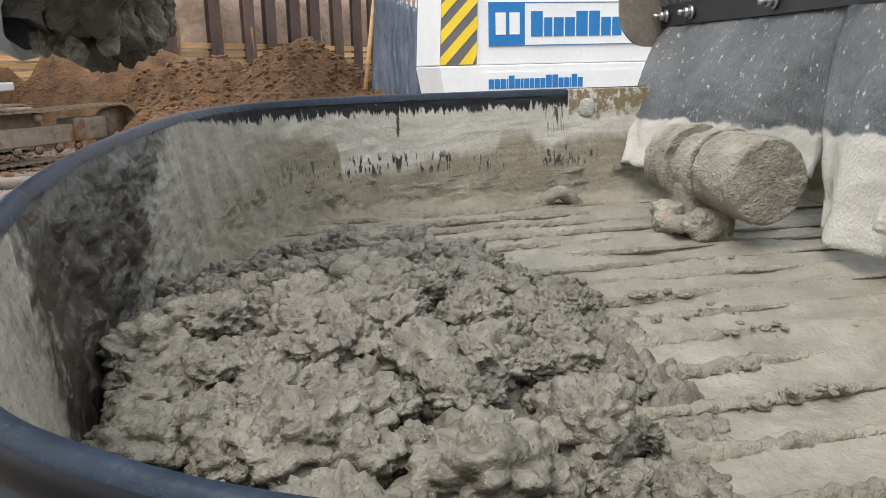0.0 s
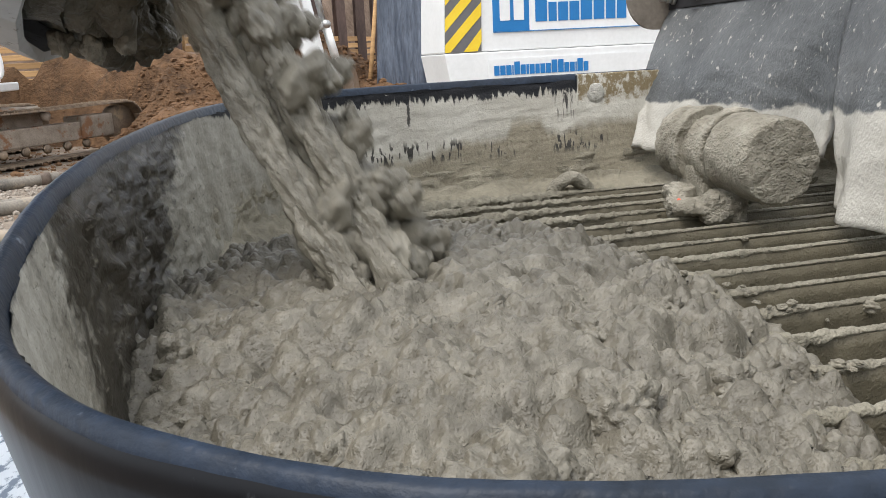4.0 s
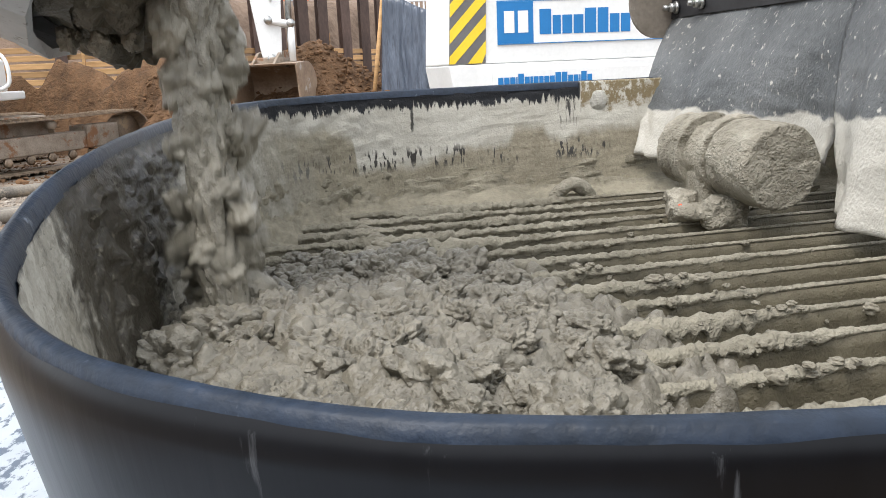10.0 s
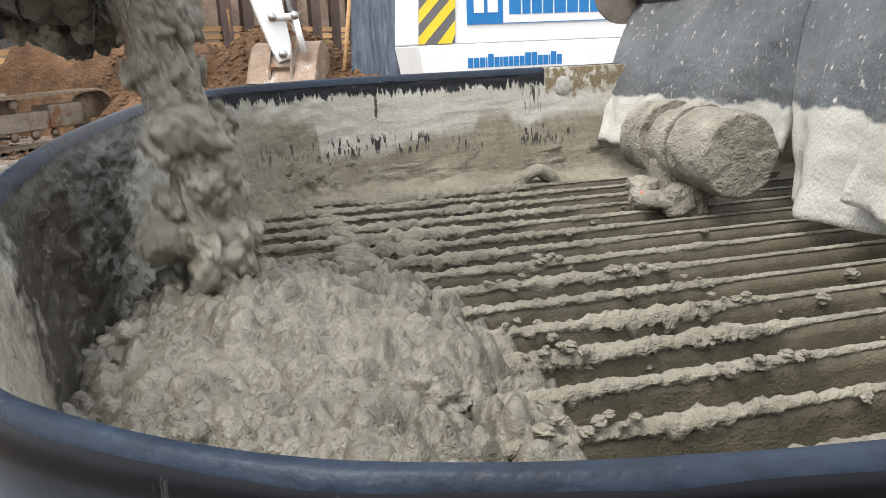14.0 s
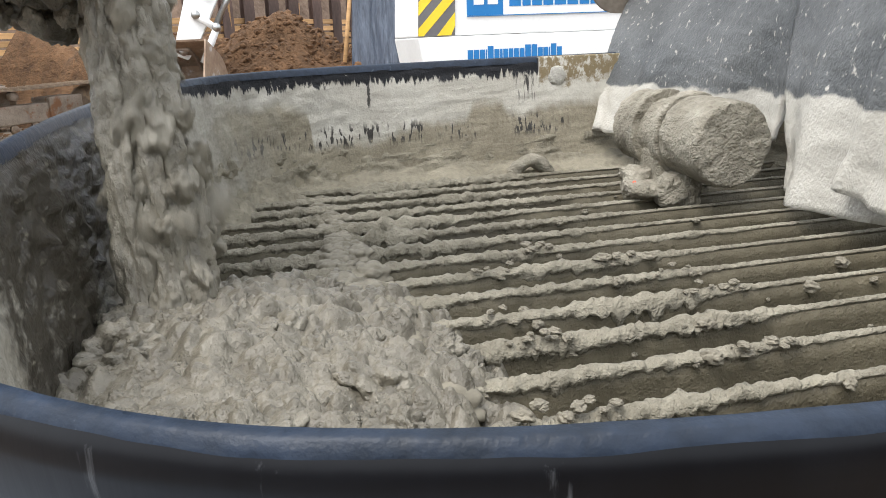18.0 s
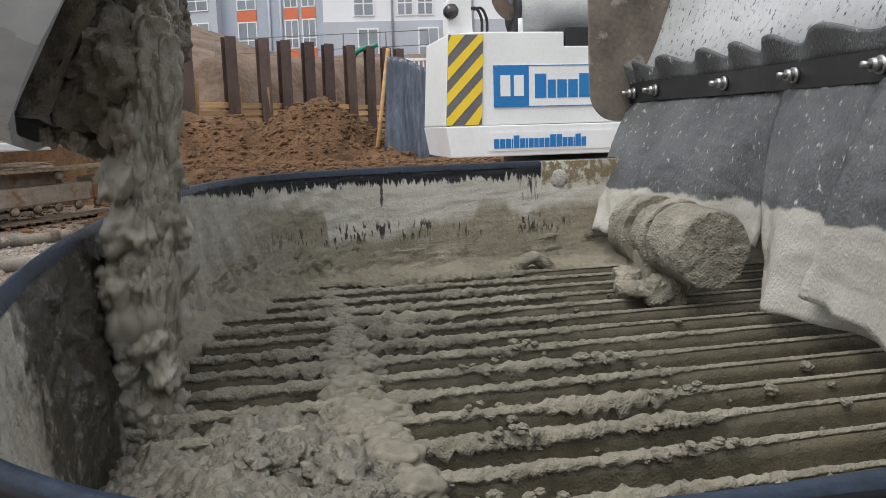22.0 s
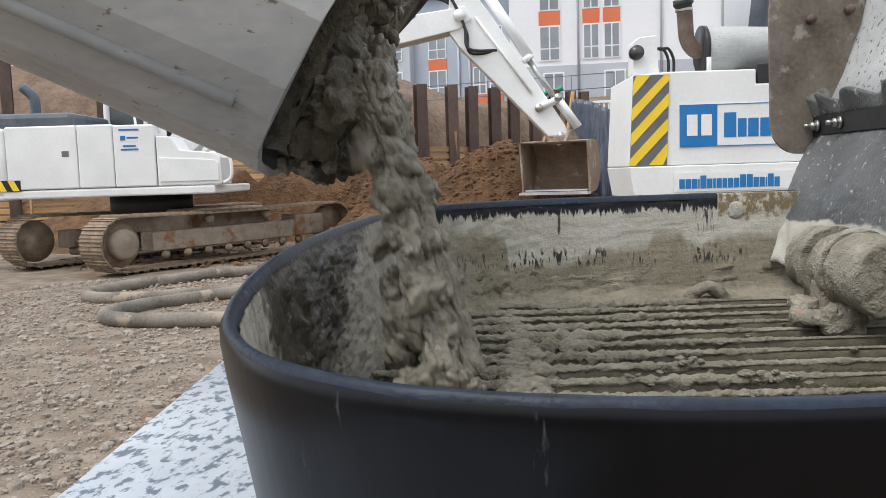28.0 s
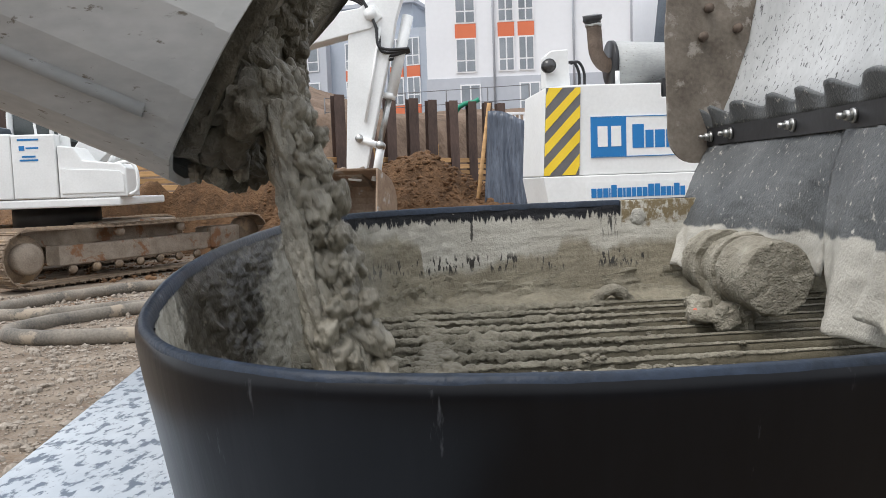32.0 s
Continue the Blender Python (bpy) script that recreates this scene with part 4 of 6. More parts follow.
def lump_mesh(seed, r, flat=0.75, name="lump", mat=None, sub=5, cells=1.0):
    """One clump of concrete: clods and crevices pressed into a single rough body."""
    bm = bmesh.new()
    bmesh.ops.create_icosphere(bm, subdivisions=sub, radius=r)
    off = Vector((seed * 3.7, seed * 1.3, -seed * 2.1))
    for v in bm.verts:
        u = v.co.normalized()
        w = u + 0.16 * Vector((noise.noise(u * 2.5 + off), noise.noise(u * 2.5 - off), noise.noise(u * 2.7 + 2 * off)))
        f1 = noise.voronoi(w * 1.7 * cells + off)[0][0] ** 2
        f2 = noise.voronoi(w * 3.6 * cells - off)[0][0] ** 2
        f3 = noise.voronoi(u * 8.5 * cells + off)[0][0] ** 2
        q = 1.13 + 0.30 * noise.noise(u * 1.3 + off) - 0.50 * f1 - 0.18 * f2 - 0.06 * f3 + 0.09 * noise.noise(u * 4 + off) + 0.05 * noise.noise(u * 9 + off) + 0.022 * noise.noise(u * 19 + off)
        v.co = Vector((v.co.x, v.co.y, v.co.z * flat)) * q
    me = bpy.data.meshes.new(name)
    for fc in bm.faces:
        fc.smooth = True
    bm.to_mesh(me)
    bm.free()
    me.materials.append(mat or WET)
    return me


LUMPS = [lump_mesh(k + 1, 0.036, 0.8, "lump", None, 5, 1.2 + 0.06 * k) for k in range(12)]
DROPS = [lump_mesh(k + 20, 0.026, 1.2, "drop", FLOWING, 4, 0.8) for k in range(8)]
CLOTS = [lump_mesh(k + 40, 0.05, 1.0, "clot", CLOTTED_SHADED, 5) for k in range(5)]
CLODS = [lump_mesh(k + 60, 0.046, 0.75, "clod", CLOD, 4) for k in range(6)]

MIXER = mixer_chute()

# the pile on the grate: seconds, centre, half widths, height over the bars
HEAP = [(0, 0.17, 0.86, 0.30, 0.56, 0.10), (1.9, 0.19, 0.86, 0.32, 0.56, 0.085), (2.6, 0.18, 0.88, 0.29, 0.54, 0.08), (3.1, 0.17, 0.9, 0.29, 0.55, 0.085), (3.6, 0.19, 0.9, 0.34, 0.56, 0.085), (4.2, 0.21, 0.92, 0.40, 0.56, 0.085),
        (7, 0.19, 0.88, 0.38, 0.53, 0.08), (9, 0.17, 0.84, 0.35, 0.52, 0.075), (11, 0.12, 0.84, 0.27, 0.46, 0.07), (13, 0.09, 0.82, 0.25, 0.42, 0.07), (17, 0.08, 0.78, 0.23, 0.36, 0.065),
        (19, 0.1, 0.72, 0.24, 0.33, 0.06), (21.5, 0.14, 0.66, 0.22, 0.30, 0.05), (22.6, 0.13, 0.58, 0.19, 0.22, 0.03), (23.4, 0.07, 0.6, 0.12, 0.16, 0.018), (24.2, 0.0, 0.7, 0.08, 0.14, 0.012), (28, 0.05, 0.84, 0.12, 0.16, 0.02), (32, 0.05, 0.84, 0.12, 0.16, 0.02)]


def heap_height(k, x, y):
    t, cx, cy, rx, ry, h = HEAP[k]
    r = max(0.0, math.sqrt(((x - cx) / rx) ** 2 + ((y - cy) / ry) ** 2) + 0.16 * noise.noise(Vector((x * 7, y * 7, 3))))
    return h * (1 - r ** 2.4) if r < 1 else -0.5 * (r - 1)


def heap_lumps():
    rnd = random.Random(5)
    made = []
    for j in range(32):
        for i in range(20):
            x, y = -0.07 + 0.0345 * (i + 0.5 * (j % 2)) + rnd.uniform(-0.013, 0.013), 0.37 + 0.036 * j + rnd.uniform(-0.013, 0.013)
            wall_x = -0.135 + 0.16 * max(0, 1.2 - y) + (0.6 * max(0, 0.62 - y)) + 0.045
            if x < wall_x or max(heap_height(k, x, y) for k in range(len(HEAP))) < 0:
                continue
            ob = shared("lump", LUMPS[rnd.randrange(12)], FLOW)
            s = rnd.uniform(0.5, 0.95) if rnd.random() < 0.85 else rnd.uniform(0.95, 1.35)
            ob.scale = (s, s, s * 0.9)
            made.append((ob, x, y, rnd.uniform(-0.018, 0.010), rnd.uniform(0, 360), rnd.uniform(-25, 25)))
    return made


HEAP_LUMPS = heap_lumps()


def slump(name, cx, cy, rx, ry, high, ix, iy, seed, label):
    """A slumped mound of wet concrete: rounded clods, and folds that run out from where the stream meets it."""
    n, m = 250, 330
    span = 1.22
    keep, verts, faces = {}, [], []
    for j in range(m + 1):
        y = cy + ry * span * (2 * j / m - 1)
        left = -0.12 + 0.16 * max(0, 1.2 - y) + 0.6 * max(0, 0.62 - y)
        for i in range(n + 1):
            x = cx + rx * span * (2 * i / n - 1)
            p = Vector((x, y, seed))
            r = math.hypot((x - cx) / rx, (y - cy) / ry) + 0.11 * noise.noise(p * 6) + 0.05 * noise.noise(p * 17)
            if r > 1.2 or x < left:
                continue
            r = max(r, 0)
            d = math.hypot(x - ix, y - iy)
            w = p + 0.012 * Vector((noise.noise(p * 22), noise.noise(p * 22 + Vector((5, 1, 2))), 0))
            a, b, c = (noise.voronoi(w * f)[0] for f in (17, 34, 75))
            rim = min(1, max(0.35, (r - 0.25) / 0.5))
            z = high * (1 - r ** 2.4) if r < 1 else -0.45 * (r - 1)
            z += rim * (0.030 * (0.3 - a[0] ** 2) + 0.030 * (0.3 - b[0] ** 2) - 0.010 * max(0, 1 - (b[1] - b[0]) * 6) - 0.008 * max(0, 1 - (a[1] - a[0]) * 6)) + 0.013 * (0.3 - c[0] ** 2)
            z += 0.012 * noise.noise(p * 13) + 0.011 * noise.noise(p * 34) + 0.005 * noise.noise(p * 80)
            z += (1.25 - rim) * 0.0045 * math.sin(d * 130 + 5 * noise.noise(p * 14) + 3 * noise.noise(p * 33)) * max(0, 1 - d / 0.5)
            keep[i, j] = len(verts)
            verts.append((x, y, grate_z(y) + z - 0.012))
    for (i, j), k in keep.items():
        q = keep.get((i + 1, j)), keep.get((i + 1, j + 1)), keep.get((i, j + 1))
        if None not in q:
            faces.append((k, *q))
    me = bpy.data.meshes.new(name)
    me.from_pydata(verts, [], faces)
    me.polygons.foreach_set("use_smooth", [True] * len(faces))
    me.materials.append(SLUMP)
    ob = new(name, me)
    ob.parent = FLOW
    ob["label"] = label
    return ob


BROAD = slump("mound", 0.21, 0.92, 0.42, 0.58, 0.10, 0.16, 0.98, 3.3, "broad slumped mound of fresh concrete")
STEEP = slump("mound", 0.10, 0.82, 0.30, 0.46, 0.10, 0.0, 0.98, 8.1, "small slumped mound of fresh concrete")


def fixed_clods():
    """Clods that stay on the bars and along the cross bar."""
    rnd = random.Random(9)
    th = tagged(empty("concrete_clods"), "dried concrete clods stuck on the grate bars", "concrete")
    for k in range(110):
        s = k / 109
        w = 0.028 * (1 - s) ** 1.3 + 0.009
        x, y = 0.262 - 0.13 * s + rnd.uniform(-w, w), 0.70 + 1.0 * s + rnd.uniform(-0.01, 0.01)
        z = rnd.uniform(0.35, 0.8) * (1.05 - 0.62 * s)
        ob = shared("clod", CLODS[rnd.randrange(6)], th, pose(x, y, grate_z(y) - 0.006 - 0.006 * s, 0, 0, rnd.uniform(0, 360)) @ Matrix.Diagonal((z * 1.1, z * 1.1, z * 0.85, 1)))
    for k in range(80):
        x = 0.3 + 0.6 * rnd.random() ** 1.7
        y, z = bar_y(rnd.randrange(-2, 11), x) - 0.007, rnd.uniform(0.06, 0.14) + (0.08 if rnd.random() < 0.12 else 0)
        shared("clod", CLODS[rnd.randrange(6)], th, pose(x, y, grate_z(y) - 0.055 * rnd.random() ** 1.5, 0, 0, rnd.uniform(0, 360)) @ Matrix.Diagonal((z * 1.2, z * 0.8, z, 1)))
    # clusters on some bars: bar, from, to, size
    for k, a, b, size in CLUSTERS:
        for q in range(9):
            x = a + (b - a) * (q + rnd.random()) / 9
            z = 0.55 * size * rnd.uniform(0.5, 1.1)
            shared("clod", CLODS[rnd.randrange(6)], th, pose(x, bar_y(k, x) - rnd.uniform(-0.006, 0.012), grate_z(1) + rnd.uniform(-0.006, 0.012), 0, 0, rnd.uniform(0, 360)) @ Matrix.Diagonal((z * 1.2, z * 0.9, z * 0.8, 1)))


CLUSTERS = ((5, 0.44, 0.48, 0.32), (4, 0.52, 0.60, 0.42), (3, 0.55, 0.64, 0.22), (2, 0.58, 0.66, 0.25), (0, 0.56, 0.63, 0.3), (1, 0.36, 0.42, 0.25), (-1, 0.34, 0.42, 0.3), (2, 0.34, 0.40, 0.22), (4, 0.36, 0.41, 0.22))
fixed_clods()

# level of the concrete that stands between the bars
bm = bmesh.new()
rows = []
for j in range(181):
    y = 0.3 + 1.56 * j / 180
    row = []
    for i in range(151):
        x = -0.1 + 1.28 * i / 150
        k = (y - BAR_SLANT * (x - 0.2) - BAR_FIRST) / BAR_STEP
        ridge = math.exp(-((k - round(k)) / 0.17) ** 2) * (0.55 + 0.6 * noise.noise(Vector((x * 4, round(k) * 3.1, 1))))
        row.append(bm.verts.new((x, y, grate_z(y) + 0.011 * ridge - 0.004 + 0.008 * noise.noise(Vector((x * 5, y * 12, 2))) + 0.004 * noise.noise(Vector((x * 14, y * 30, 5))) + 0.0035 * max(0, noise.noise(Vector((x * 38, y * 45, 5)))))))
    rows.append(row)
for a, b in zip(rows, rows[1:]):
    for i in range(150):
        bm.faces.new((a[i], a[i + 1], b[i + 1], b[i]))
LEVEL = part("surface", bm, POOL, FLOW, "smooth wet concrete between the bars")

# the stream off the chute: where its foot lies, by seconds
FOOT = [(0, 0.12), (2.5, 0.22), (3, 0.225), (4.2, 0.23), (6.5, 0.145), (9, 0.02), (11, 0.02), (13, 0.06), (17, 0.048), (19, -0.01), (21, -0.04), (23, -0.04), (24.5, -0.012), (25.6, 0.0), (27.5, 0.1), (28, 0.115), (32, 0.106)]


def foot_x(t):
    return float(np.interp(t, [a for a, _ in FOOT], [b for _, b in FOOT]))


STREAM_TOP = Vector((-0.024, 1.07, 1.64))


# how thick the stream runs, by seconds
GIRTH = [(0, 1.0), (2.4, 0.9), (3, 1.6), (4.2, 1.4), (6.5, 1.15), (8, 1.0), (9.5, 0.85), (11, 0.9), (12, 1.1), (14, 1.0), (17, 0.95), (18, 0.9), (20, 0.85), (21, 0.95), (22.5, 0.9), (24, 0.8), (25, 0.65), (25.6, 0.7), (27.5, 0.95), (28, 1.05), (32, 0.95)]


def girth(t):
    return float(np.interp(t, [a for a, _ in GIRTH], [b for _, b in GIRTH]))


def stream_at(s, t, ox, oy):
    """The place in the stream at the part s of the fall, for a drop off the axis by ox and oy."""
    p = STREAM_TOP + Vector(((foot_x(t) - STREAM_TOP.x) * s, -0.10 * s, -0.50 * s ** 1.35))
    spread = girth(t) * (0.7 + 0.5 * s)
    return p + Vector((ox * spread, oy * spread, 0))


def stream_drops():
    rnd = random.Random(11)
    made = []
    for k in range(300):
        ob = shared("drop", DROPS[rnd.randrange(8)], FLOW)
        s = rnd.uniform(0.35, 0.75) if rnd.random() < 0.7 else rnd.uniform(0.7, 0.95)
        ob.scale = (s, s, s * rnd.uniform(0.9, 1.6))
        a, r = rnd.uniform(0, 6.283), 0.042 * rnd.random() ** 0.5
        made.append((ob, r * math.cos(a), r * math.sin(a), rnd.random(), rnd.uniform(0, 360)))
    return made


STREAM_DROPS = stream_drops()


def core_mesh():
    """The dense middle of the stream: clods pressed together and drawn out downwards."""
    bm = bmesh.new()
    n, sides, rows = 170, 64, []
    for i in range(n + 1):
        z = -0.46 * i / n
        row = []
        for j in range(sides):
            a = 2 * math.pi * j / sides
            u = Vector((math.cos(a), math.sin(a), z * 11))
            w = u + 0.3 * Vector((noise.noise(u * 2), noise.noise(u * 2 + Vector((3, 1, 7))), 0))
            f, g = noise.voronoi(w * 1.25)[0], noise.voronoi(w * 2.9)[0]
            r = 0.032 + 0.012 * noise.noise(u * 0.9) - 0.022 * (f[0] ** 2 - 0.3) - 0.014 * (g[0] ** 2 - 0.3) + 0.004 * noise.noise(u * 7)
            row.append(bm.verts.new((r * u.x, r * u.y, z)))
        rows.append(row)
    for a, b in zip(rows, rows[1:]):
        for j in range(sides):
            bm.faces.new((a[j], a[(j + 1) % sides], b[(j + 1) % sides], b[j]))
    bm.faces.new(rows[0][::-1])
    bm.faces.new(rows[-1])
    bmesh.ops.recalc_face_normals(bm, faces=bm.faces)
    return bm


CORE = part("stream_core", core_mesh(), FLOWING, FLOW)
SIDE_CORES = [shared("stream_core", CORE.data, FLOW) for _ in range(2)]
for core in SIDE_CORES:
    core.scale = (0.6, 0.6, 0.96)
CORE.scale = (0.82, 0.82, 1.0)


# ---- ground clutter ----
def hoses():
    paths = ([(-2.2, 12.6, 0.06), (-3.8, 12.3, 0.06), (-5.2, 11.3, 0.06), (-6.0, 9.9, 0.06), (-5.95, 9.1, 0.06), (-5.2, 8.9, 0.06), (-4.2, 9.4, 0.06), (-2.6, 10.0, 0.06)],
             [(-2.2, 10.5, 0.06), (-3.6, 9.7, 0.06), (-4.6, 8.6, 0.06), (-4.85, 7.8, 0.06), (-4.3, 7.42, 0.06), (-3.2, 7.5, 0.06), (-1.8, 7.9, 0.06), (-0.9, 8.3, 0.06)])
    for k, p in enumerate(paths):
        h = tagged(empty("delivery_hose"), "muddy grey rubber concrete hose lying in a bend on gravel", "hose", "hoses on the ground")
        line = smooth_line(p, 14)
        part("tube", rough_up(tube(bmesh.new(), line, 0.085, 14), 0.006, 6, k), HOSE, h)
        for i in ((20, 22) if k == 0 else (84, 86)):
            part("coupling", tube(bmesh.new(), [line[i], line[i + 1]], 0.105, 14), RUST, h, "rusty coupling")


hoses()


def stones():
    """Loose gravel, laid as one mesh on the ground near the deck and out to the hoses."""
    rnd = random.Random(3)
    base = bmesh.new()
    bmesh.ops.create_icosphere(base, subdivisions=1, radius=1)
    bv, bf = [v.co.copy() for v in base.verts], [[v.index for v in fc.verts] for fc in base.faces]
    base.free()
    verts, faces = [], []
    for k in range(26000):
        d = 2.2 + 11 * rnd.random() ** 1.5
        a = math.radians(rnd.uniform(92, 152))
        x, y = 0.2 + d * math.cos(a), d * math.sin(a)
        r = 0.005 + 0.036 * rnd.random() ** 7 + 0.0011 * d
        sx, sy, sz, rot = r * rnd.uniform(0.6, 1.2), r * rnd.uniform(0.6, 1.1), r * rnd.uniform(0.5, 0.95), rnd.uniform(0, 6.283)
        c, s, z0, n0 = math.cos(rot), math.sin(rot), ground_z(x, y), len(verts)
        for v in bv:
            q = 1 + 0.45 * (rnd.random() - 0.5)
            vx, vy = v.x * sx * q, v.y * sy * q
            verts.append((x + c * vx - s * vy, y + s * vx + c * vy, z0 + 0.25 * sz + v.z * sz * q))
        faces += [[n0 + i for i in fc] for fc in bf]
    me = bpy.data.meshes.new("gravel")
    me.from_pydata(verts, [], faces)
    me.materials.append(STONE)
    tagged(new("gravel", me), "loose pale gravel and stones on brown ground", "gravel", kind="stuff")


stones()


def tarp():
    t = tagged(empty("tarp_covered_stack", pose(0.92, 15.9, 0)), "stack covered with dark wrinkled plastic sheeting", "tarpaulin")
    bm = bmesh.new()
    rows = []
    for j in range(25):
        u = j / 24
        r = []
        for i in range(60):
            v = i / 59
            x = -0.75 + 1.5 * v
            fold = 0.03 * math.sin(v * 41 + 3 * u + 3 * noise.noise(Vector((v * 4, u * 2, 6)))) + 0.11 * noise.noise(Vector((v * 9 + 2 * u, u * 2.2, 1))) + 0.05 * noise.noise(Vector((v * 22, u * 4, 1)))
            top = 2.84 - 0.35 * v + 0.05 * math.sin(v * 9)
            r.append(bm.verts.new((x * (1 + 0.1 * (1 - u)) - 0.1 * (1 - u), -0.5 + 0.35 * u + fold * (1.15 - 0.5 * u), top * u)))
        rows.append(r)
    rows.append([bm.verts.new((v.co.x, 0.6, v.co.z - 0.1)) for v in rows[-1]])
    for a, b in zip(rows, rows[1:]):
        for i in range(59):
            bm.faces.new((a[i], a[i + 1], b[i + 1], b[i]))
    part("sheet", bm, TARP, t)
    part("batten", boxed(-0.75, 0.75, 0.0, 0.55, 0, 2.55), BLACK, t, smooth=False)
    part("prop", tube(bmesh.new(), [(-1.15, -0.3, 0), (-0.72, -0.1, 3.0)], 0.045, 6), WOOD, t)


tarp()


def site_fence():
    """Wire rail on thin posts along the crest behind the pile wall."""
    f = tagged(empty("site_fence"), "thin grey wire fence on slender posts along the bank", "fence")
    line = [Vector((-5.6 + 1.42 * k, 27.6, 4.55 + 0.035 * k)) for k in range(6)]
    for p in line:
        part("post", tube(bmesh.new(), [p - Vector((0, 0, 1.3)), p], 0.024, 6), GREY, f)
    for dz in (-0.02, -0.5):
        part("rail", tube(bmesh.new(), [p + Vector((0, 0, dz)) for p in line], 0.014, 6), GREY, f)


def barrier():
    """White slatted barrier behind the sheeted stack."""
    b = tagged(empty("barrier", pose(0.98, 19.0, -0.27)), "white plastic site barrier behind the sheeted stack", "barrier")
    for z in (2.55, 3.28):
        part("rail", boxed(-0.75, 0.75, -0.025, 0.025, z, z + 0.06, 0.008), WINWHITE, b, smooth=False)
    for k in range(15):
        part("slat", boxed(-0.74 + 0.105 * k, -0.70 + 0.105 * k, -0.012, 0.012, 2.58, 3.3), WINWHITE, b, smooth=False)
    for x in (-0.72, 0.72):
        part("post", boxed(x - 0.03, x + 0.03, -0.03, 0.03, 0.27, 3.34, 0.006), WINWHITE, b, smooth=False)


def green_hose():
    h = tagged(empty("green_hose"), "green suction hose lying over the bank", "hose")
    part("tube", tube(bmesh.new(), smooth_line(GREEN_LINE, 6), 0.075, 10), GREEN, h)


GREEN_LINE = [(-0.95, 25.3, 3.62), (-0.82, 25.1, 3.78), (-0.6, 25.0, 3.9), (-0.35, 25.0, 3.93), (-0.17, 25.0, 4.02)]
site_fence()
barrier()
green_hose()


# ---- drill rig with the lettered counterweight ----
def sign_blocks(parent, x, z, h, widths, mat, y, gap=0.25, drop=()):
    """A line of lettering as plain blocks of its size."""
    for k, w in enumerate(widths):
        if w > 0:
            z0, z1 = z, z + h * (0.75 if w < 0.9 else 1.0)
            part("letter_block", boxed(x, x + w * h * 0.50, y - 0.004, y, z0, z1), mat, parent, smooth=False)
        x += (abs(w) * 0.50 + gap * 0.28) * h
    return x


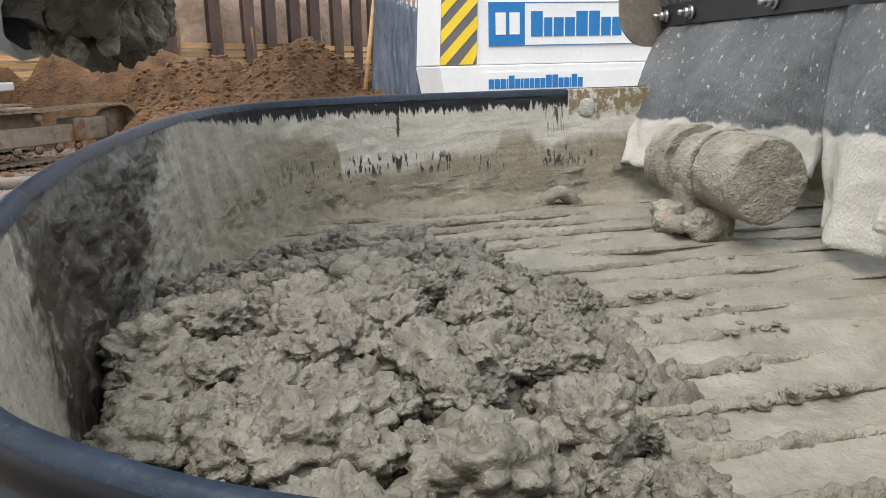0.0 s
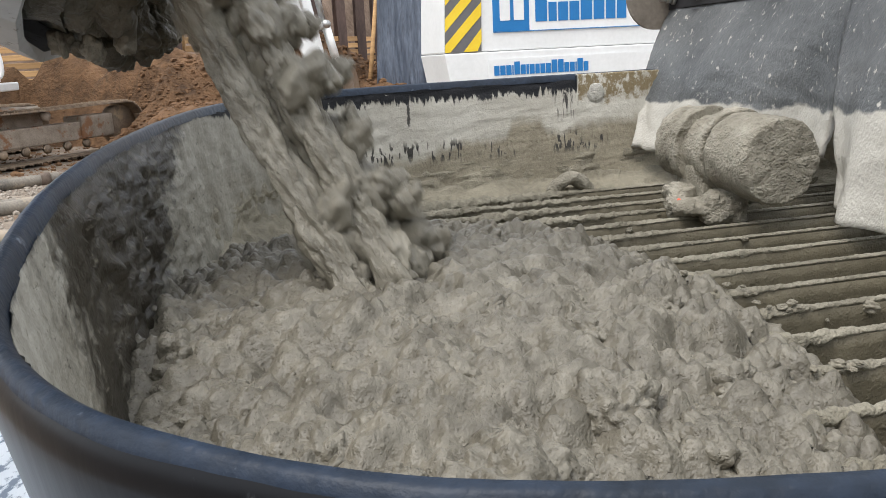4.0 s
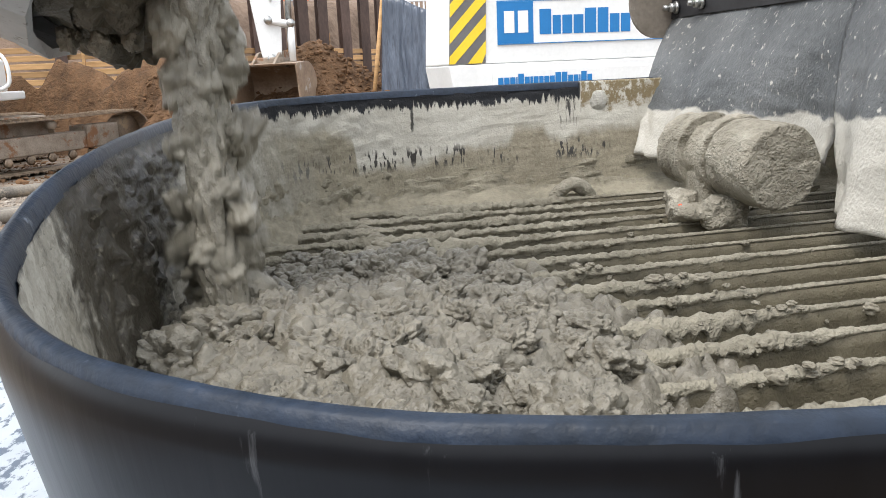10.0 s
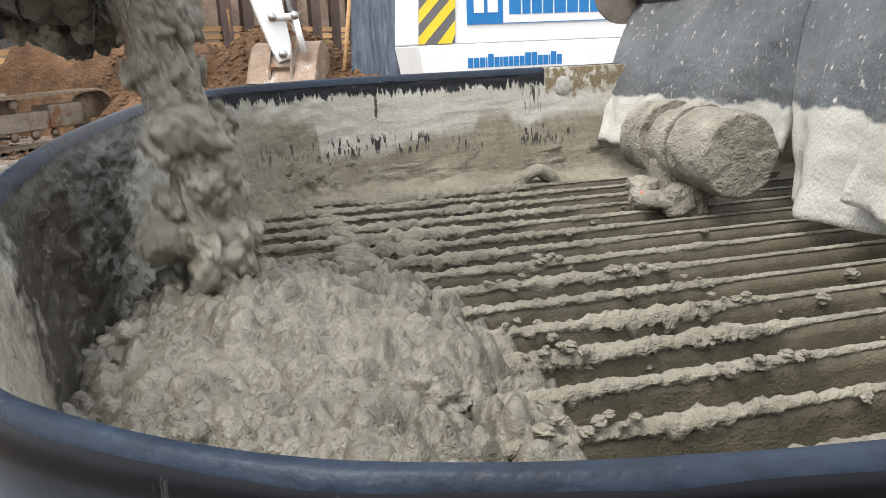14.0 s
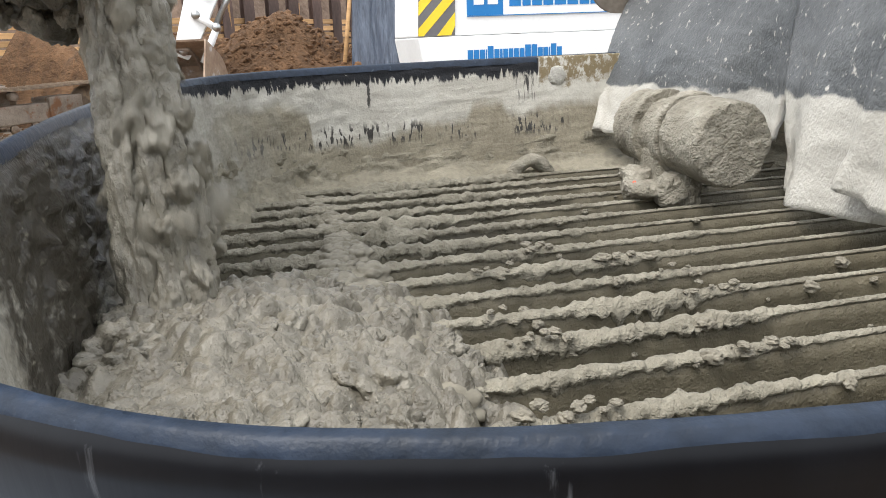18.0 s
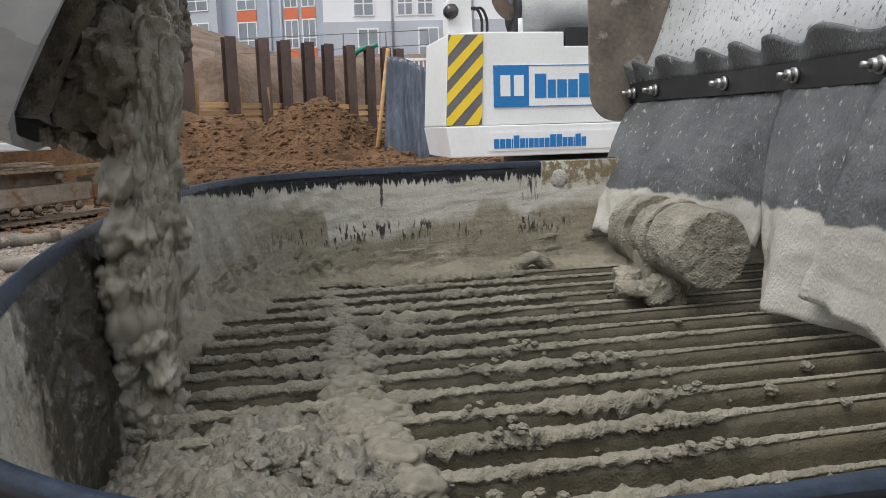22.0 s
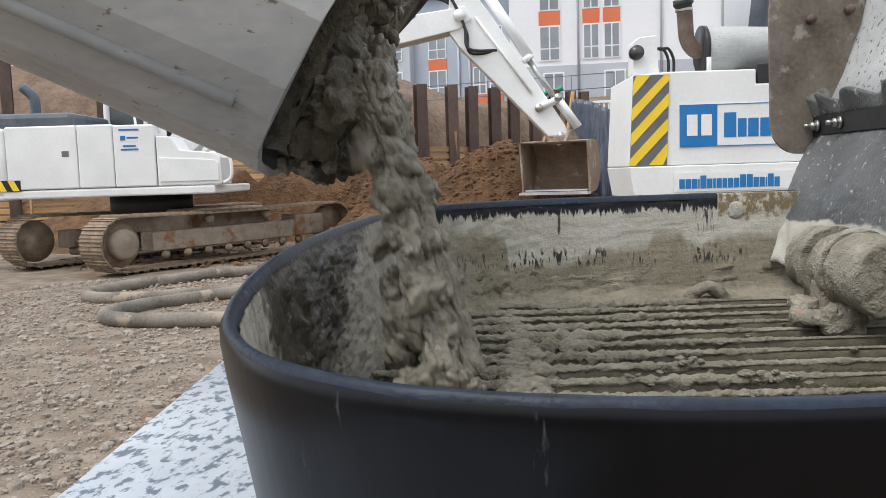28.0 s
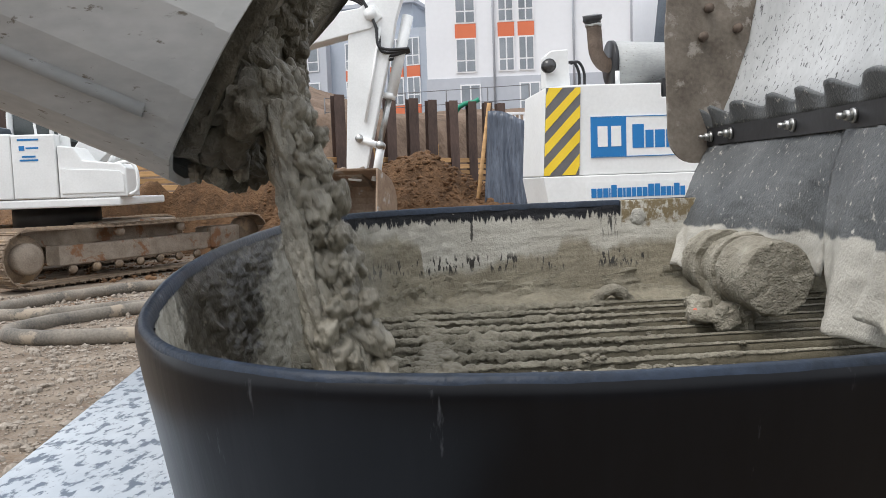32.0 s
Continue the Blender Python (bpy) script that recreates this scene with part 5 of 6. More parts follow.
def drill_rig():
    r = tagged(empty("drill_rig", pose(0.74, 7.36, 0, 0, 0, 9)), "white tracked drill rig with yellow warning stripes and blue company panel", "construction machine")
    bm = prism([(0.0, 1.49), (0.045, 2.31), (0.36, 2.33), (1.15, 2.33), (1.15, 2.20), (3.2, 2.20), (3.2, 1.49)], 1.0, pose(0, 0.5, 0), 0.012)
    cw = part("counterweight", bm, WHITE, r, smooth=False)
    part("lower_skirt", prism([(0.0, 1.486), (0.05, 1.2), (3.2, 1.2), (3.2, 1.486)], 1.04, pose(0, 0.5, 0), 0.01), WHITE, r, smooth=False)
    board = part("warning_board", prism([(0.008, 1.495), (0.048, 2.305), (0.372, 2.305), (0.345, 1.495)], 0.008, pose(0, -0.006, 0)), GREY, r, "yellow and grey striped warning board", smooth=False)
    for k in range(6):
        z0 = 1.22 + 0.225 * k
        pts = [(0.0, z0), (0.4, z0 + 0.36), (0.4, z0 + 0.475), (0.0, z0 + 0.115)]
        lo, hi = 1.497, 2.303

        def clip(poly, lim, keep):
            out = []
            for (xa, za), (xb, zb) in zip(poly, poly[1:] + poly[:1]):
                if keep(za):
                    out.append((xa, za))
                if keep(za) != keep(zb):
                    q = (lim - za) / (zb - za)
                    out.append((xa + q * (xb - xa), lim))
            return out

        pts = clip(clip(pts, lo, lambda z: z >= lo), hi, lambda z: z <= hi) if pts else []
        pts = [(min(max(x, 0.01 + 0.048 * (z - lo)), 0.345 + 0.033 * (z - lo)), z) for x, z in pts]
        if len(pts) > 2:
            part("stripe", prism(pts, 0.003, pose(0, -0.0125, 0)), YELLOW, board, "yellow stripe", smooth=False)
    panel = part("company_panel", boxed(0.46, 2.5, -0.008, -0.001, 1.65, 2.03), WHITE, r, smooth=False)
    for z0, z1 in ((2.022, 2.03), (1.65, 1.658)):
        part("border", boxed(0.46, 2.5, -0.012, -0.008, z0, z1), BLUE, panel, smooth=False)
    part("logo_square", boxed(0.46, 0.80, -0.012, -0.0085, 1.659, 2.021), BLUE, panel, "blue logo square", smooth=False)
    for x in (0.525, 0.655):
        part("logo_block", boxed(x, x + 0.095, -0.016, -0.0125, 1.75, 1.94), WHITE, panel, "white logo block", smooth=False)
    x = sign_blocks(panel, 0.86, 1.73, 0.22, (1.0, 0.7, 0.85, 0.85, 1.0, 0.95, 0.85, 0.85), BLUE, -0.0085)
    strip = part("address_panel", boxed(0.40, 2.3, -0.03, -0.021, 1.25, 1.42), WHITE, r, smooth=False)
    sign_blocks(strip, 0.45, 1.275, 0.115, (0.85, 0.85, 0.85, 0.2, 0.92, 0.8, 0.4, 0.8, 0.7, 0.8, 0.8, 0.95, 0.92, 0.8, 0.8, 0.2, 0.92, 0.8), BLUE, -0.031)
    # silencer and exhaust
    part("silencer", tube(bmesh.new(), [(0.90, 0.75, 2.62), (0.92, 0.75, 2.62), (1.9, 0.75, 2.58), (1.95, 0.75, 2.58)], [0.2, 0.225, 0.225, 0.19], 28), STEEL, r)
    part("silencer_end", tube(bmesh.new(), [(0.875, 0.75, 2.62), (0.915, 0.75, 2.62)], 0.232, 28), BLACK, r, "black end plate")
    line = smooth_line([(0.87, 0.72, 2.60), (0.80, 0.7, 2.62), (0.73, 0.68, 2.72), (0.71, 0.67, 2.9), (0.70, 0.67, 3.03)], 6)
    part("exhaust_pipe", tube(bmesh.new(), line, 0.075, 16), RUST, r, "brown exhaust pipe")
    part("exhaust_clamp", tube(bmesh.new(), [(0.70, 0.67, 2.98), (0.70, 0.67, 3.01)], 0.084, 16), CHROME, r)
    part("rain_cap", tube(bmesh.new(), [(0.70, 0.67, 3.03), (0.69, 0.66, 3.05), (0.685, 0.65, 3.09)], [0.08, 0.1, 0.1], 16), BLACK, r)
    part("vent_box", boxed(1.17, 1.62, 0.02, 0.7, 2.2, 2.38, 0.01), BLACK, r, smooth=False)
    part("vent_box", boxed(1.68, 2.3, 0.02, 0.7, 2.2, 2.40, 0.01), BLACK, r, smooth=False)
    part("camera_bracket", prism([(0.08, 2.33), (0.08, 2.62), (0.14, 2.67), (0.30, 2.68), (0.32, 2.33)], 0.2, pose(0, 0.25, 0), 0.01), WHITE, r, smooth=False)
    part("lamp", tube(bmesh.new(), [(0.10, 0.13, 2.52), (0.10, 0.06, 2.52)], 0.065, 18), BLACK, r, "round black work lamp")
    part("lamp_lens", tube(bmesh.new(), [(0.10, 0.06, 2.52), (0.10, 0.055, 2.52)], 0.056, 18), LENS, r)
    for dx in (0.0, 0.05):
        part("cable", tube(bmesh.new(), smooth_line([(0.3 + dx, 0.25, 2.56), (0.38 + dx, 0.25, 2.57), (0.43 + dx, 0.25, 2.47), (0.43 + dx, 0.25, 2.33)], 6), 0.014, 8), BLACK, r)
    part("post", tube(bmesh.new(), [(0.76, 0.1, 2.33), (0.76, 0.1, 2.46)], 0.022, 8), WHITE, r)
    part("mast", tube(bmesh.new(), [(1.72, 1.6, 2.4), (1.95, 1.6, 4.4)], 0.12, 4), DARKBLUE, r, "dark grey mast")
    # machine house and undercarriage behind the counterweight
    part("house", boxed(1.0, 3.1, 1.03, 4.2, 1.2, 2.4, 0.02), WHITE, r, smooth=False)
    part("turntable", tube(bmesh.new(), [(2.0, 2.4, 0.8), (2.0, 2.4, 1.2)], 0.7, 24), BLACK, r)
    for x in (1.0, 2.6):
        out = [(-1.9 + 0.45 * math.cos(a), 0.46 + 0.45 * math.sin(a)) for a in (math.pi / 2 + k * math.pi / 10 for k in range(11))] + [(1.9 + 0.45 * math.cos(a), 0.46 + 0.45 * math.sin(a)) for a in (-math.pi / 2 + k * math.pi / 10 for k in range(11))]
        part("track", prism(out, 0.6, pose(x + 0.3, 2.4, 0, 0, 0, 90)), TRACK, r, smooth=False)
    part("axle_frame", boxed(1.5, 2.7, 1.8, 3.0, 0.4, 0.8), DARKBLUE, r, smooth=False)


drill_rig()


# ---- excavator ----
EX = Vector((-7.8, 14.06, 0))
TRACK_TURN = 66
BOOM, STICK, FOOT_X, FOOT_Z = 6.05, 2.85, 0.45, 1.95


def track_line(a, step):
    """Points and headings round a track whose axles are at -a and a."""
    r, out = 0.44, []
    loop = [(-a, 0.47 + r), (-a * 0.3, 0.47 + r - 0.03), (a * 0.3, 0.47 + r - 0.03), (a, 0.47 + r)]
    loop += [(a + r * math.sin(q), 0.47 + r * math.cos(q)) for q in (k * math.pi / 8 for k in range(1, 8))]
    loop += [(a, 0.03), (-a, 0.03)]
    loop += [(-a - r * math.sin(q), 0.47 - r * math.cos(q)) for q in (k * math.pi / 8 for k in range(1, 8))]
    loop.append(loop[0])
    left = 0.0
    for (xa, za), (xb, zb) in zip(loop, loop[1:]):
        d = math.hypot(xb - xa, zb - za)
        while left < d:
            s = left / d
            out.append((xa + s * (xb - xa), za + s * (zb - za), math.degrees(math.atan2(zb - za, xb - xa))))
            left += step
        left -= d
    return out


def excavator():
    e = tagged(empty("excavator", pose(EX.x, EX.y, 0)), "white tracked excavator digging, with muddy rusty tracks", "excavator")
    turn = pose(0.54, 0.48, 0.04, 0, 0, TRACK_TURN)
    shoe = boxed(-0.088, 0.088, -0.3, 0.3, -0.012, 0.012)
    box(shoe, -0.02, 0.0, -0.3, 0.3, 0.012, 0.04)
    box(shoe, 0.04, 0.055, -0.3, 0.3, 0.012, 0.03)
    sm = bpy.data.meshes.new("shoe")
    shoe.to_mesh(sm)
    shoe.free()
    sm.materials.append(TRACK)
    for side in (-1.25, 1.25):
        out = side + (-0.2 if side < 0 else 0.2)
        fr = part("track_frame", box(box(bmesh.new(), -1.95, 1.8, side - 0.17, side + 0.17, 0.3, 0.62, 0.02), 1.4, 2.2, side - 0.22, side + 0.22, 0.3, 0.72, 0.03), FRAME, e, "mud-caked track frame", smooth=False)
        fr.matrix_basis = turn
        for x, z, a in track_line(2.55, 0.19):
            shared("shoe", sm, fr, pose(x, side, z + 0.0, 0, -a, 0))
        part("sprocket", tube(bmesh.new(), [(-2.55, side - 0.12, 0.47), (-2.55, side + 0.12, 0.47)], 0.37, 20), TRACK, fr)
        o = -1 if side < 0 else 1
        part("hub", tube(bmesh.new(), [(-2.55, side, 0.47), (-2.55, side + o * 0.27, 0.47), (-2.55, side + o * 0.30, 0.47)], [0.25, 0.25, 0.2], 20), FRAME, fr)
        part("idler", tube(bmesh.new(), [(2.55, side - 0.1, 0.47), (2.55, side + 0.1, 0.47)], 0.38, 20), TRACK, fr)
        for k in range(8):
            x = -1.7 + 0.46 * k
            part("roller", tube(bmesh.new(), [(x, side - 0.16, 0.22), (x, side + o * 0.12, 0.22), (x, side + o * 0.18, 0.22)], [0.085, 0.085, 0.05], 12), TRACK, fr)
        for x in (-0.75, 0.65):
            part("carrier_roller", tube(bmesh.new(), [(x, side - 0.1, 0.78), (x, side + o * 0.22, 0.78)], 0.075, 12), FRAME, fr)
    cen = part("car_body", boxed(-0.9, 0.9, -1.1, 1.1, 0.5, 0.95, 0.05), FRAME, e, smooth=False)
    cen.matrix_basis = turn
    part("slew_ring", tube(bmesh.new(), [(0, 0, 0.9), (0, 0, 1.28)], 0.75, 32), BLACK, e)
    # upper works: x ahead, the side that faces the hopper at -y
    up = part("platform", boxed(-2.3, 1.58, -1.42, 1.42, 1.27, 1.42, 0.03), WHITE, e, smooth=False)
    cw = [(-1.42, -2.55), (-1.3, -2.85), (-0.6, -3.02), (0.6, -3.02), (1.3, -2.85), (1.42, -2.55), (1.42, -2.0), (-1.42, -2.0)]
    bm = prism([(y, x) for y, x in cw], 1.25, None)
    bmesh.ops.transform(bm, matrix=Matrix(((0, 0, 1, 0), (1, 0, 0, 0), (0, 1, 0, 1.88), (0, 0, 0, 1))), verts=bm.verts)
    bmesh.ops.bevel(bm, geom=list(bm.edges), offset=0.07, segments=3, affect="EDGES", profile=0.5)
    c = part("counterweight", bm, WHITE, up)
    part("hazard_strip", boxed(-2.66, -1.76, -1.437, -1.424, 1.41, 1.60), BLACK, c, smooth=False)
    for k in range(4):
        x0 = -2.64 + 0.22 * k
        part("stripe", prism([(x0 + 0.09, 1.415), (x0 + 0.20, 1.415), (x0 + 0.11, 1.595), (x0, 1.595)], 0.004, pose(0, -1.440, 0)), YELLOW, c, smooth=False)
    part("logo_plate", boxed(-2.56, -2.36, -1.428, -1.422, 2.05, 2.32), BLUE, c, "blue company sign", smooth=False)
    for x0, x1, z1 in ((-1.98, -0.76, 2.52), (-0.75, -0.14, 2.52), (-0.13, 0.58, 2.5)):
        part("side_door", boxed(x0, x1, -1.43, -0.7, 1.43, z1, 0.025), WHITE, up, smooth=False)
    part("side_door", boxed(-1.98, -1.02, 0.45, 1.43, 1.43, 2.5, 0.025), WHITE, up, smooth=False)
    part("latch", boxed(-1.02, -0.9, -1.436, -1.43, 1.98, 2.08), GREY, up, smooth=False)
    sticker = part("sticker", boxed(-0.02, 0.32, -1.4335, -1.4305, 2.22, 2.32), WINWHITE, up, smooth=False)
    part("sticker_square", boxed(0.0, 0.09, -1.437, -1.434, 2.235, 2.315), BLUE, up, smooth=False)
    for k, (w, z) in enumerate(((0.2, 2.26), (0.34, 2.4), (0.22, 2.12), (0.3, 2.06))):
        x0 = 0.11 if k == 0 else 0.15 - w / 2
        part("sticker_line", boxed(x0, x0 + w, -1.437, -1.434, z, z + 0.03), BLUE, up, smooth=False)
    part("engine_hood", boxed(-2.84, -0.85, -1.3, 0.42, 2.48, 2.76, 0.09), DARKBLUE, up, "dark grey engine hood", smooth=False)
    part("engine_deck", boxed(-1.98, 0.3, -0.72, 0.44, 1.43, 2.46), BLACK, up, smooth=False)
    part("exhaust", tube(bmesh.new(), smooth_line([(-1.75, -0.7, 2.7), (-1.75, -0.7, 3.0), (-1.79, -0.7, 3.12), (-1.95, -0.7, 3.28)], 5), 0.09, 14), DARKBLUE, up)
    part("front_box", prism([(0.6, 1.43), (0.6, 2.3), (0.85, 2.28), (1.0, 2.05), (1.62, 1.98), (1.7, 1.9), (1.7, 1.43)], 0.72, pose(0, -1.06, 0), 0.02), WHITE, up, smooth=False)
    part("tool_box", prism([(0.64, 1.5), (0.64, 1.92), (1.6, 1.86), (1.66, 1.8), (1.66, 1.5)], 0.02, pose(0, -1.43, 0), 0.006), WHITE, up, smooth=False)
    part("handrail", tube(bmesh.new(), smooth_line([(1.5, -1.3, 1.98), (1.75, -1.35, 2.0), (1.86, -1.38, 1.85), (1.86, -1.38, 1.55), (1.72, -1.38, 1.45)], 5), 0.03, 8), WHITE, up)
    part("handrail", tube(bmesh.new(), smooth_line([(0.2, -1.2, 2.5), (0.2, -1.2, 2.95), (0.5, -1.2, 2.95), (0.6, -1.2, 2.35)], 5), 0.022, 8), WHITE, up)
    cab = part("cab", box(boxed(-1.0, 0.85, 0.5, 1.4, 1.43, 2.3, 0.05), -0.98, 0.6, 0.52, 1.38, 3.36, 3.5, 0.06), WHITE, up, smooth=False)
    for y in (0.55, 1.35):
        for line, r in (([(-0.95, y, 2.28), (-0.96, y, 3.0), (-0.9, y, 3.42)], 0.06), ([(-0.2, y, 2.28), (-0.22, y, 3.4)], 0.045), ([(0.8, y, 2.28), (0.78, y, 2.7), (0.56, y, 3.42)], 0.05)):
            part("pillar", tube(bmesh.new(), smooth_line(line, 5), r, 10), WHITE, cab)
        for out in ([(-0.9, 2.3), (-0.9, 3.1), (-0.84, 3.36), (-0.26, 3.36), (-0.24, 2.3)], [(-0.16, 2.3), (-0.18, 3.36), (0.53, 3.36), (0.72, 2.72), (0.75, 2.3)]):
            part("cab_window", prism(out, 0.01, pose(0, y, 0)), CABGLASS, cab, smooth=False)
    part("cab_window", boxed(-0.96, -0.95, 0.62, 1.28, 2.3, 3.34), CABGLASS, cab, smooth=False)
    part("cab_window", prism([(0.74, 2.3), (0.73, 2.7), (0.54, 3.36), (0.53, 3.36), (0.72, 2.7), (0.73, 2.3)], 0.66, pose(0, 0.95, 0)), CABGLASS, cab, smooth=False)
    part("seat", box(boxed(-0.45, 0.05, 0.7, 1.2, 2.1, 2.35, 0.04), -0.5, -0.37, 0.72, 1.18, 2.3, 3.0, 0.04), BLACK, cab, smooth=False)
    # boom from its foot at the origin to its tip at (BOOM, 0, 0)
    line = [(0, 0.22), (1.4, 0.95), (2.6, 1.18), (BOOM - 0.15, 0.2), (BOOM + 0.16, 0.12), (BOOM + 0.18, -0.14), (BOOM - 0.1, -0.22), (3.2, 0.36), (2.2, 0.45), (0.15, -0.22), (-0.18, -0.12)]
    boom = part("boom", prism(line, 0.5, None, 0.02), WHITE, e, "white boom", smooth=False)
    for k in range(14):
        if k not in (3, 11):
            x = BOOM - 2.3 + 0.115 * k
            z = 0.79 - (x - 3.7) * 0.255
            part("letter_block", boxed(x, x + 0.08, -0.256, -0.252, z - 0.08, z + 0.08), BLUE, boom, smooth=False)
    part("boom_cylinder", tube(bmesh.new(), [(0.35, -0.4, -0.55), (2.3, -0.4, 0.7)], 0.11, 14), WHITE, boom)
    part("stick_cylinder", tube(bmesh.new(), [(2.7, 0, 1.3), (4.5, 0, 1.05)], 0.12, 14), WHITE, boom)
    part("stick_rod", tube(bmesh.new(), [(4.5, 0, 1.05), (BOOM - 0.3, 0, 0.72)], 0.06, 12), CHROME, boom)
    part("pivot_pin", tube(bmesh.new(), [(BOOM, -0.33, 0), (BOOM, 0.33, 0)], 0.11, 16), WHITE, boom)
    for k, o in enumerate((-0.16, -0.05, 0.06, 0.16)):
        pts = smooth_line([(BOOM - 0.9, o, 0.42), (BOOM - 0.45, o, 0.62), (BOOM - 0.05, o - 0.1, 0.45 - 0.05 * k), (BOOM + 0.0, o - 0.15, -0.2 - 0.08 * k), (BOOM - 0.1, o - 0.2, -0.62 - 0.06 * k), (BOOM + 0.35, o - 0.12, -0.85)], 6)
        part("hydraulic_hose", tube(bmesh.new(), pts, 0.028, 8), BLACK, boom, "black hydraulic hose")
    # stick from its pivot at the origin to the bucket pin at (STICK, 0, 0)
    line = [(-0.75, 0.42), (-0.62, 0.58), (0.0, 0.46), (0.35, 0.44), (STICK - 0.1, 0.19), (STICK + 0.12, 0.11), (STICK + 0.12, -0.12), (STICK - 0.1, -0.17), (0.4, -0.36), (0.0, -0.32), (-0.3, 0.0)]
    stick = part("stick", prism(line, 0.42, None, 0.02), WHITE, e, "white stick", smooth=False)
    part("bucket_cylinder", tube(bmesh.new(), [(-0.1, 0, 0.66), (1.35, 0, 0.5)], 0.1, 14), WHITE, stick)
    part("cylinder_collar", tube(bmesh.new(), [(1.32, 0, 0.473), (1.42, 0, 0.463)], 0.115, 14), WHITE, stick)
    part("bucket_rod", tube(bmesh.new(), [(1.4, 0, 0.465), (2.25, 0, 0.38)], 0.055, 12), CHROME, stick)
    for o in (-0.24, 0.24):
        part("link", tube(bmesh.new(), [(2.2, o, 0.02), (2.3, o, 0.42)], 0.06, 10), WHITE, stick)
        part("link", tube(bmesh.new(), [(2.28, o, 0.4), (STICK + 0.08, o, 0.36)], 0.06, 10), WHITE, stick)
        part("pipe", tube(bmesh.new(), [(0.2, o, 0.2), (1.9, o, 0.1)], 0.025, 8), WHITE, stick)
    for x, z in ((2.2, 0.02), (STICK, 0.0), (2.28, 0.4)):
        part("pin", tube(bmesh.new(), [(x, -0.3, z), (x, 0.3, z)], 0.075, 12), CHROME, stick)
    # bucket: hung at the origin, its back ahead (+x), its mouth to -x
    arc = [(0.05 + 0.62 * math.sin(q), -0.62 + 0.55 * math.cos(q)) for q in (k * math.pi * 0.95 / 12 for k in range(13))]
    prof = [(x * 0.9, z * 0.86) for x, z in [(-0.62, -0.12)] + arc + [(-0.42, -1.2)]]
    bm = bmesh.new()
    inner = [(x * 0.94 - 0.01, (z + 0.53) * 0.94 - 0.53) for x, z in prof]
    rings = [[bm.verts.new((x, y, z)) for x, z in prof + inner[::-1]] for y in (-0.62, 0.62)]
    n = len(rings[0])
    for i in range(n):
        bm.faces.new((rings[0][i], rings[0][(i + 1) % n], rings[1][(i + 1) % n], rings[1][i]))
    bm.faces.new(rings[0])
    bm.faces.new(rings[1][::-1])
    bmesh.ops.recalc_face_normals(bm, faces=bm.faces)
    bucket = part("bucket", bm, BUCKET, e, "worn steel bucket smeared with brown soil", smooth=False)
    for y in (-0.615, 0.615):
        part("cheek", prism(prof, 0.03, pose(0, y, 0)), BUCKET, bucket, smooth=False)
    part("cutting_edge", boxed(-0.60, -0.34, -0.63, 0.63, -1.05, -1.005), WORN, bucket, "bright worn cutting edge", smooth=False)
    part("wear_plate", boxed(-0.36, 0.16, -0.58, 0.58, -0.99, -0.965), WORN, bucket, "pale worn inner plate", smooth=False)
    for y in (-0.2, 0.2):
        part("hanger", prism([(-0.16, 0.1), (0.12, 0.14), (0.5, 0.05), (0.55, -0.2), (-0.5, -0.1)], 0.05, pose(0, y, 0), 0.01), FRAME, bucket, smooth=False)
    part("quick_coupler", boxed(-0.3, 0.45, -0.24, 0.24, -0.14, 0.02, 0.03), FRAME, bucket, smooth=False)
    return e, up, boom, stick, bucket


CABGLASS = material("cab_glass", (0.05, 0.06, 0.06), (0.10, 0.11, 0.11), 2, 0.08, 0.0)
BUCKET = material("worn_bucket", (0.20, 0.13, 0.085), (0.36, 0.27, 0.19), 3, 0.6, 0.3, 20, stain=(0.45, 0.43, 0.40), stain_scale=2.5, stain_at=0.56)
WORN = material("worn_bright_steel", (0.34, 0.34, 0.34), (0.55, 0.55, 0.54), 4, 0.55, 0.1, 30, stain=(0.3, 0.22, 0.15), stain_scale=3, stain_at=0.6)
EXCAVATOR, UPPER, BOOM_OB, STICK_OB, BUCKET_OB = excavator()

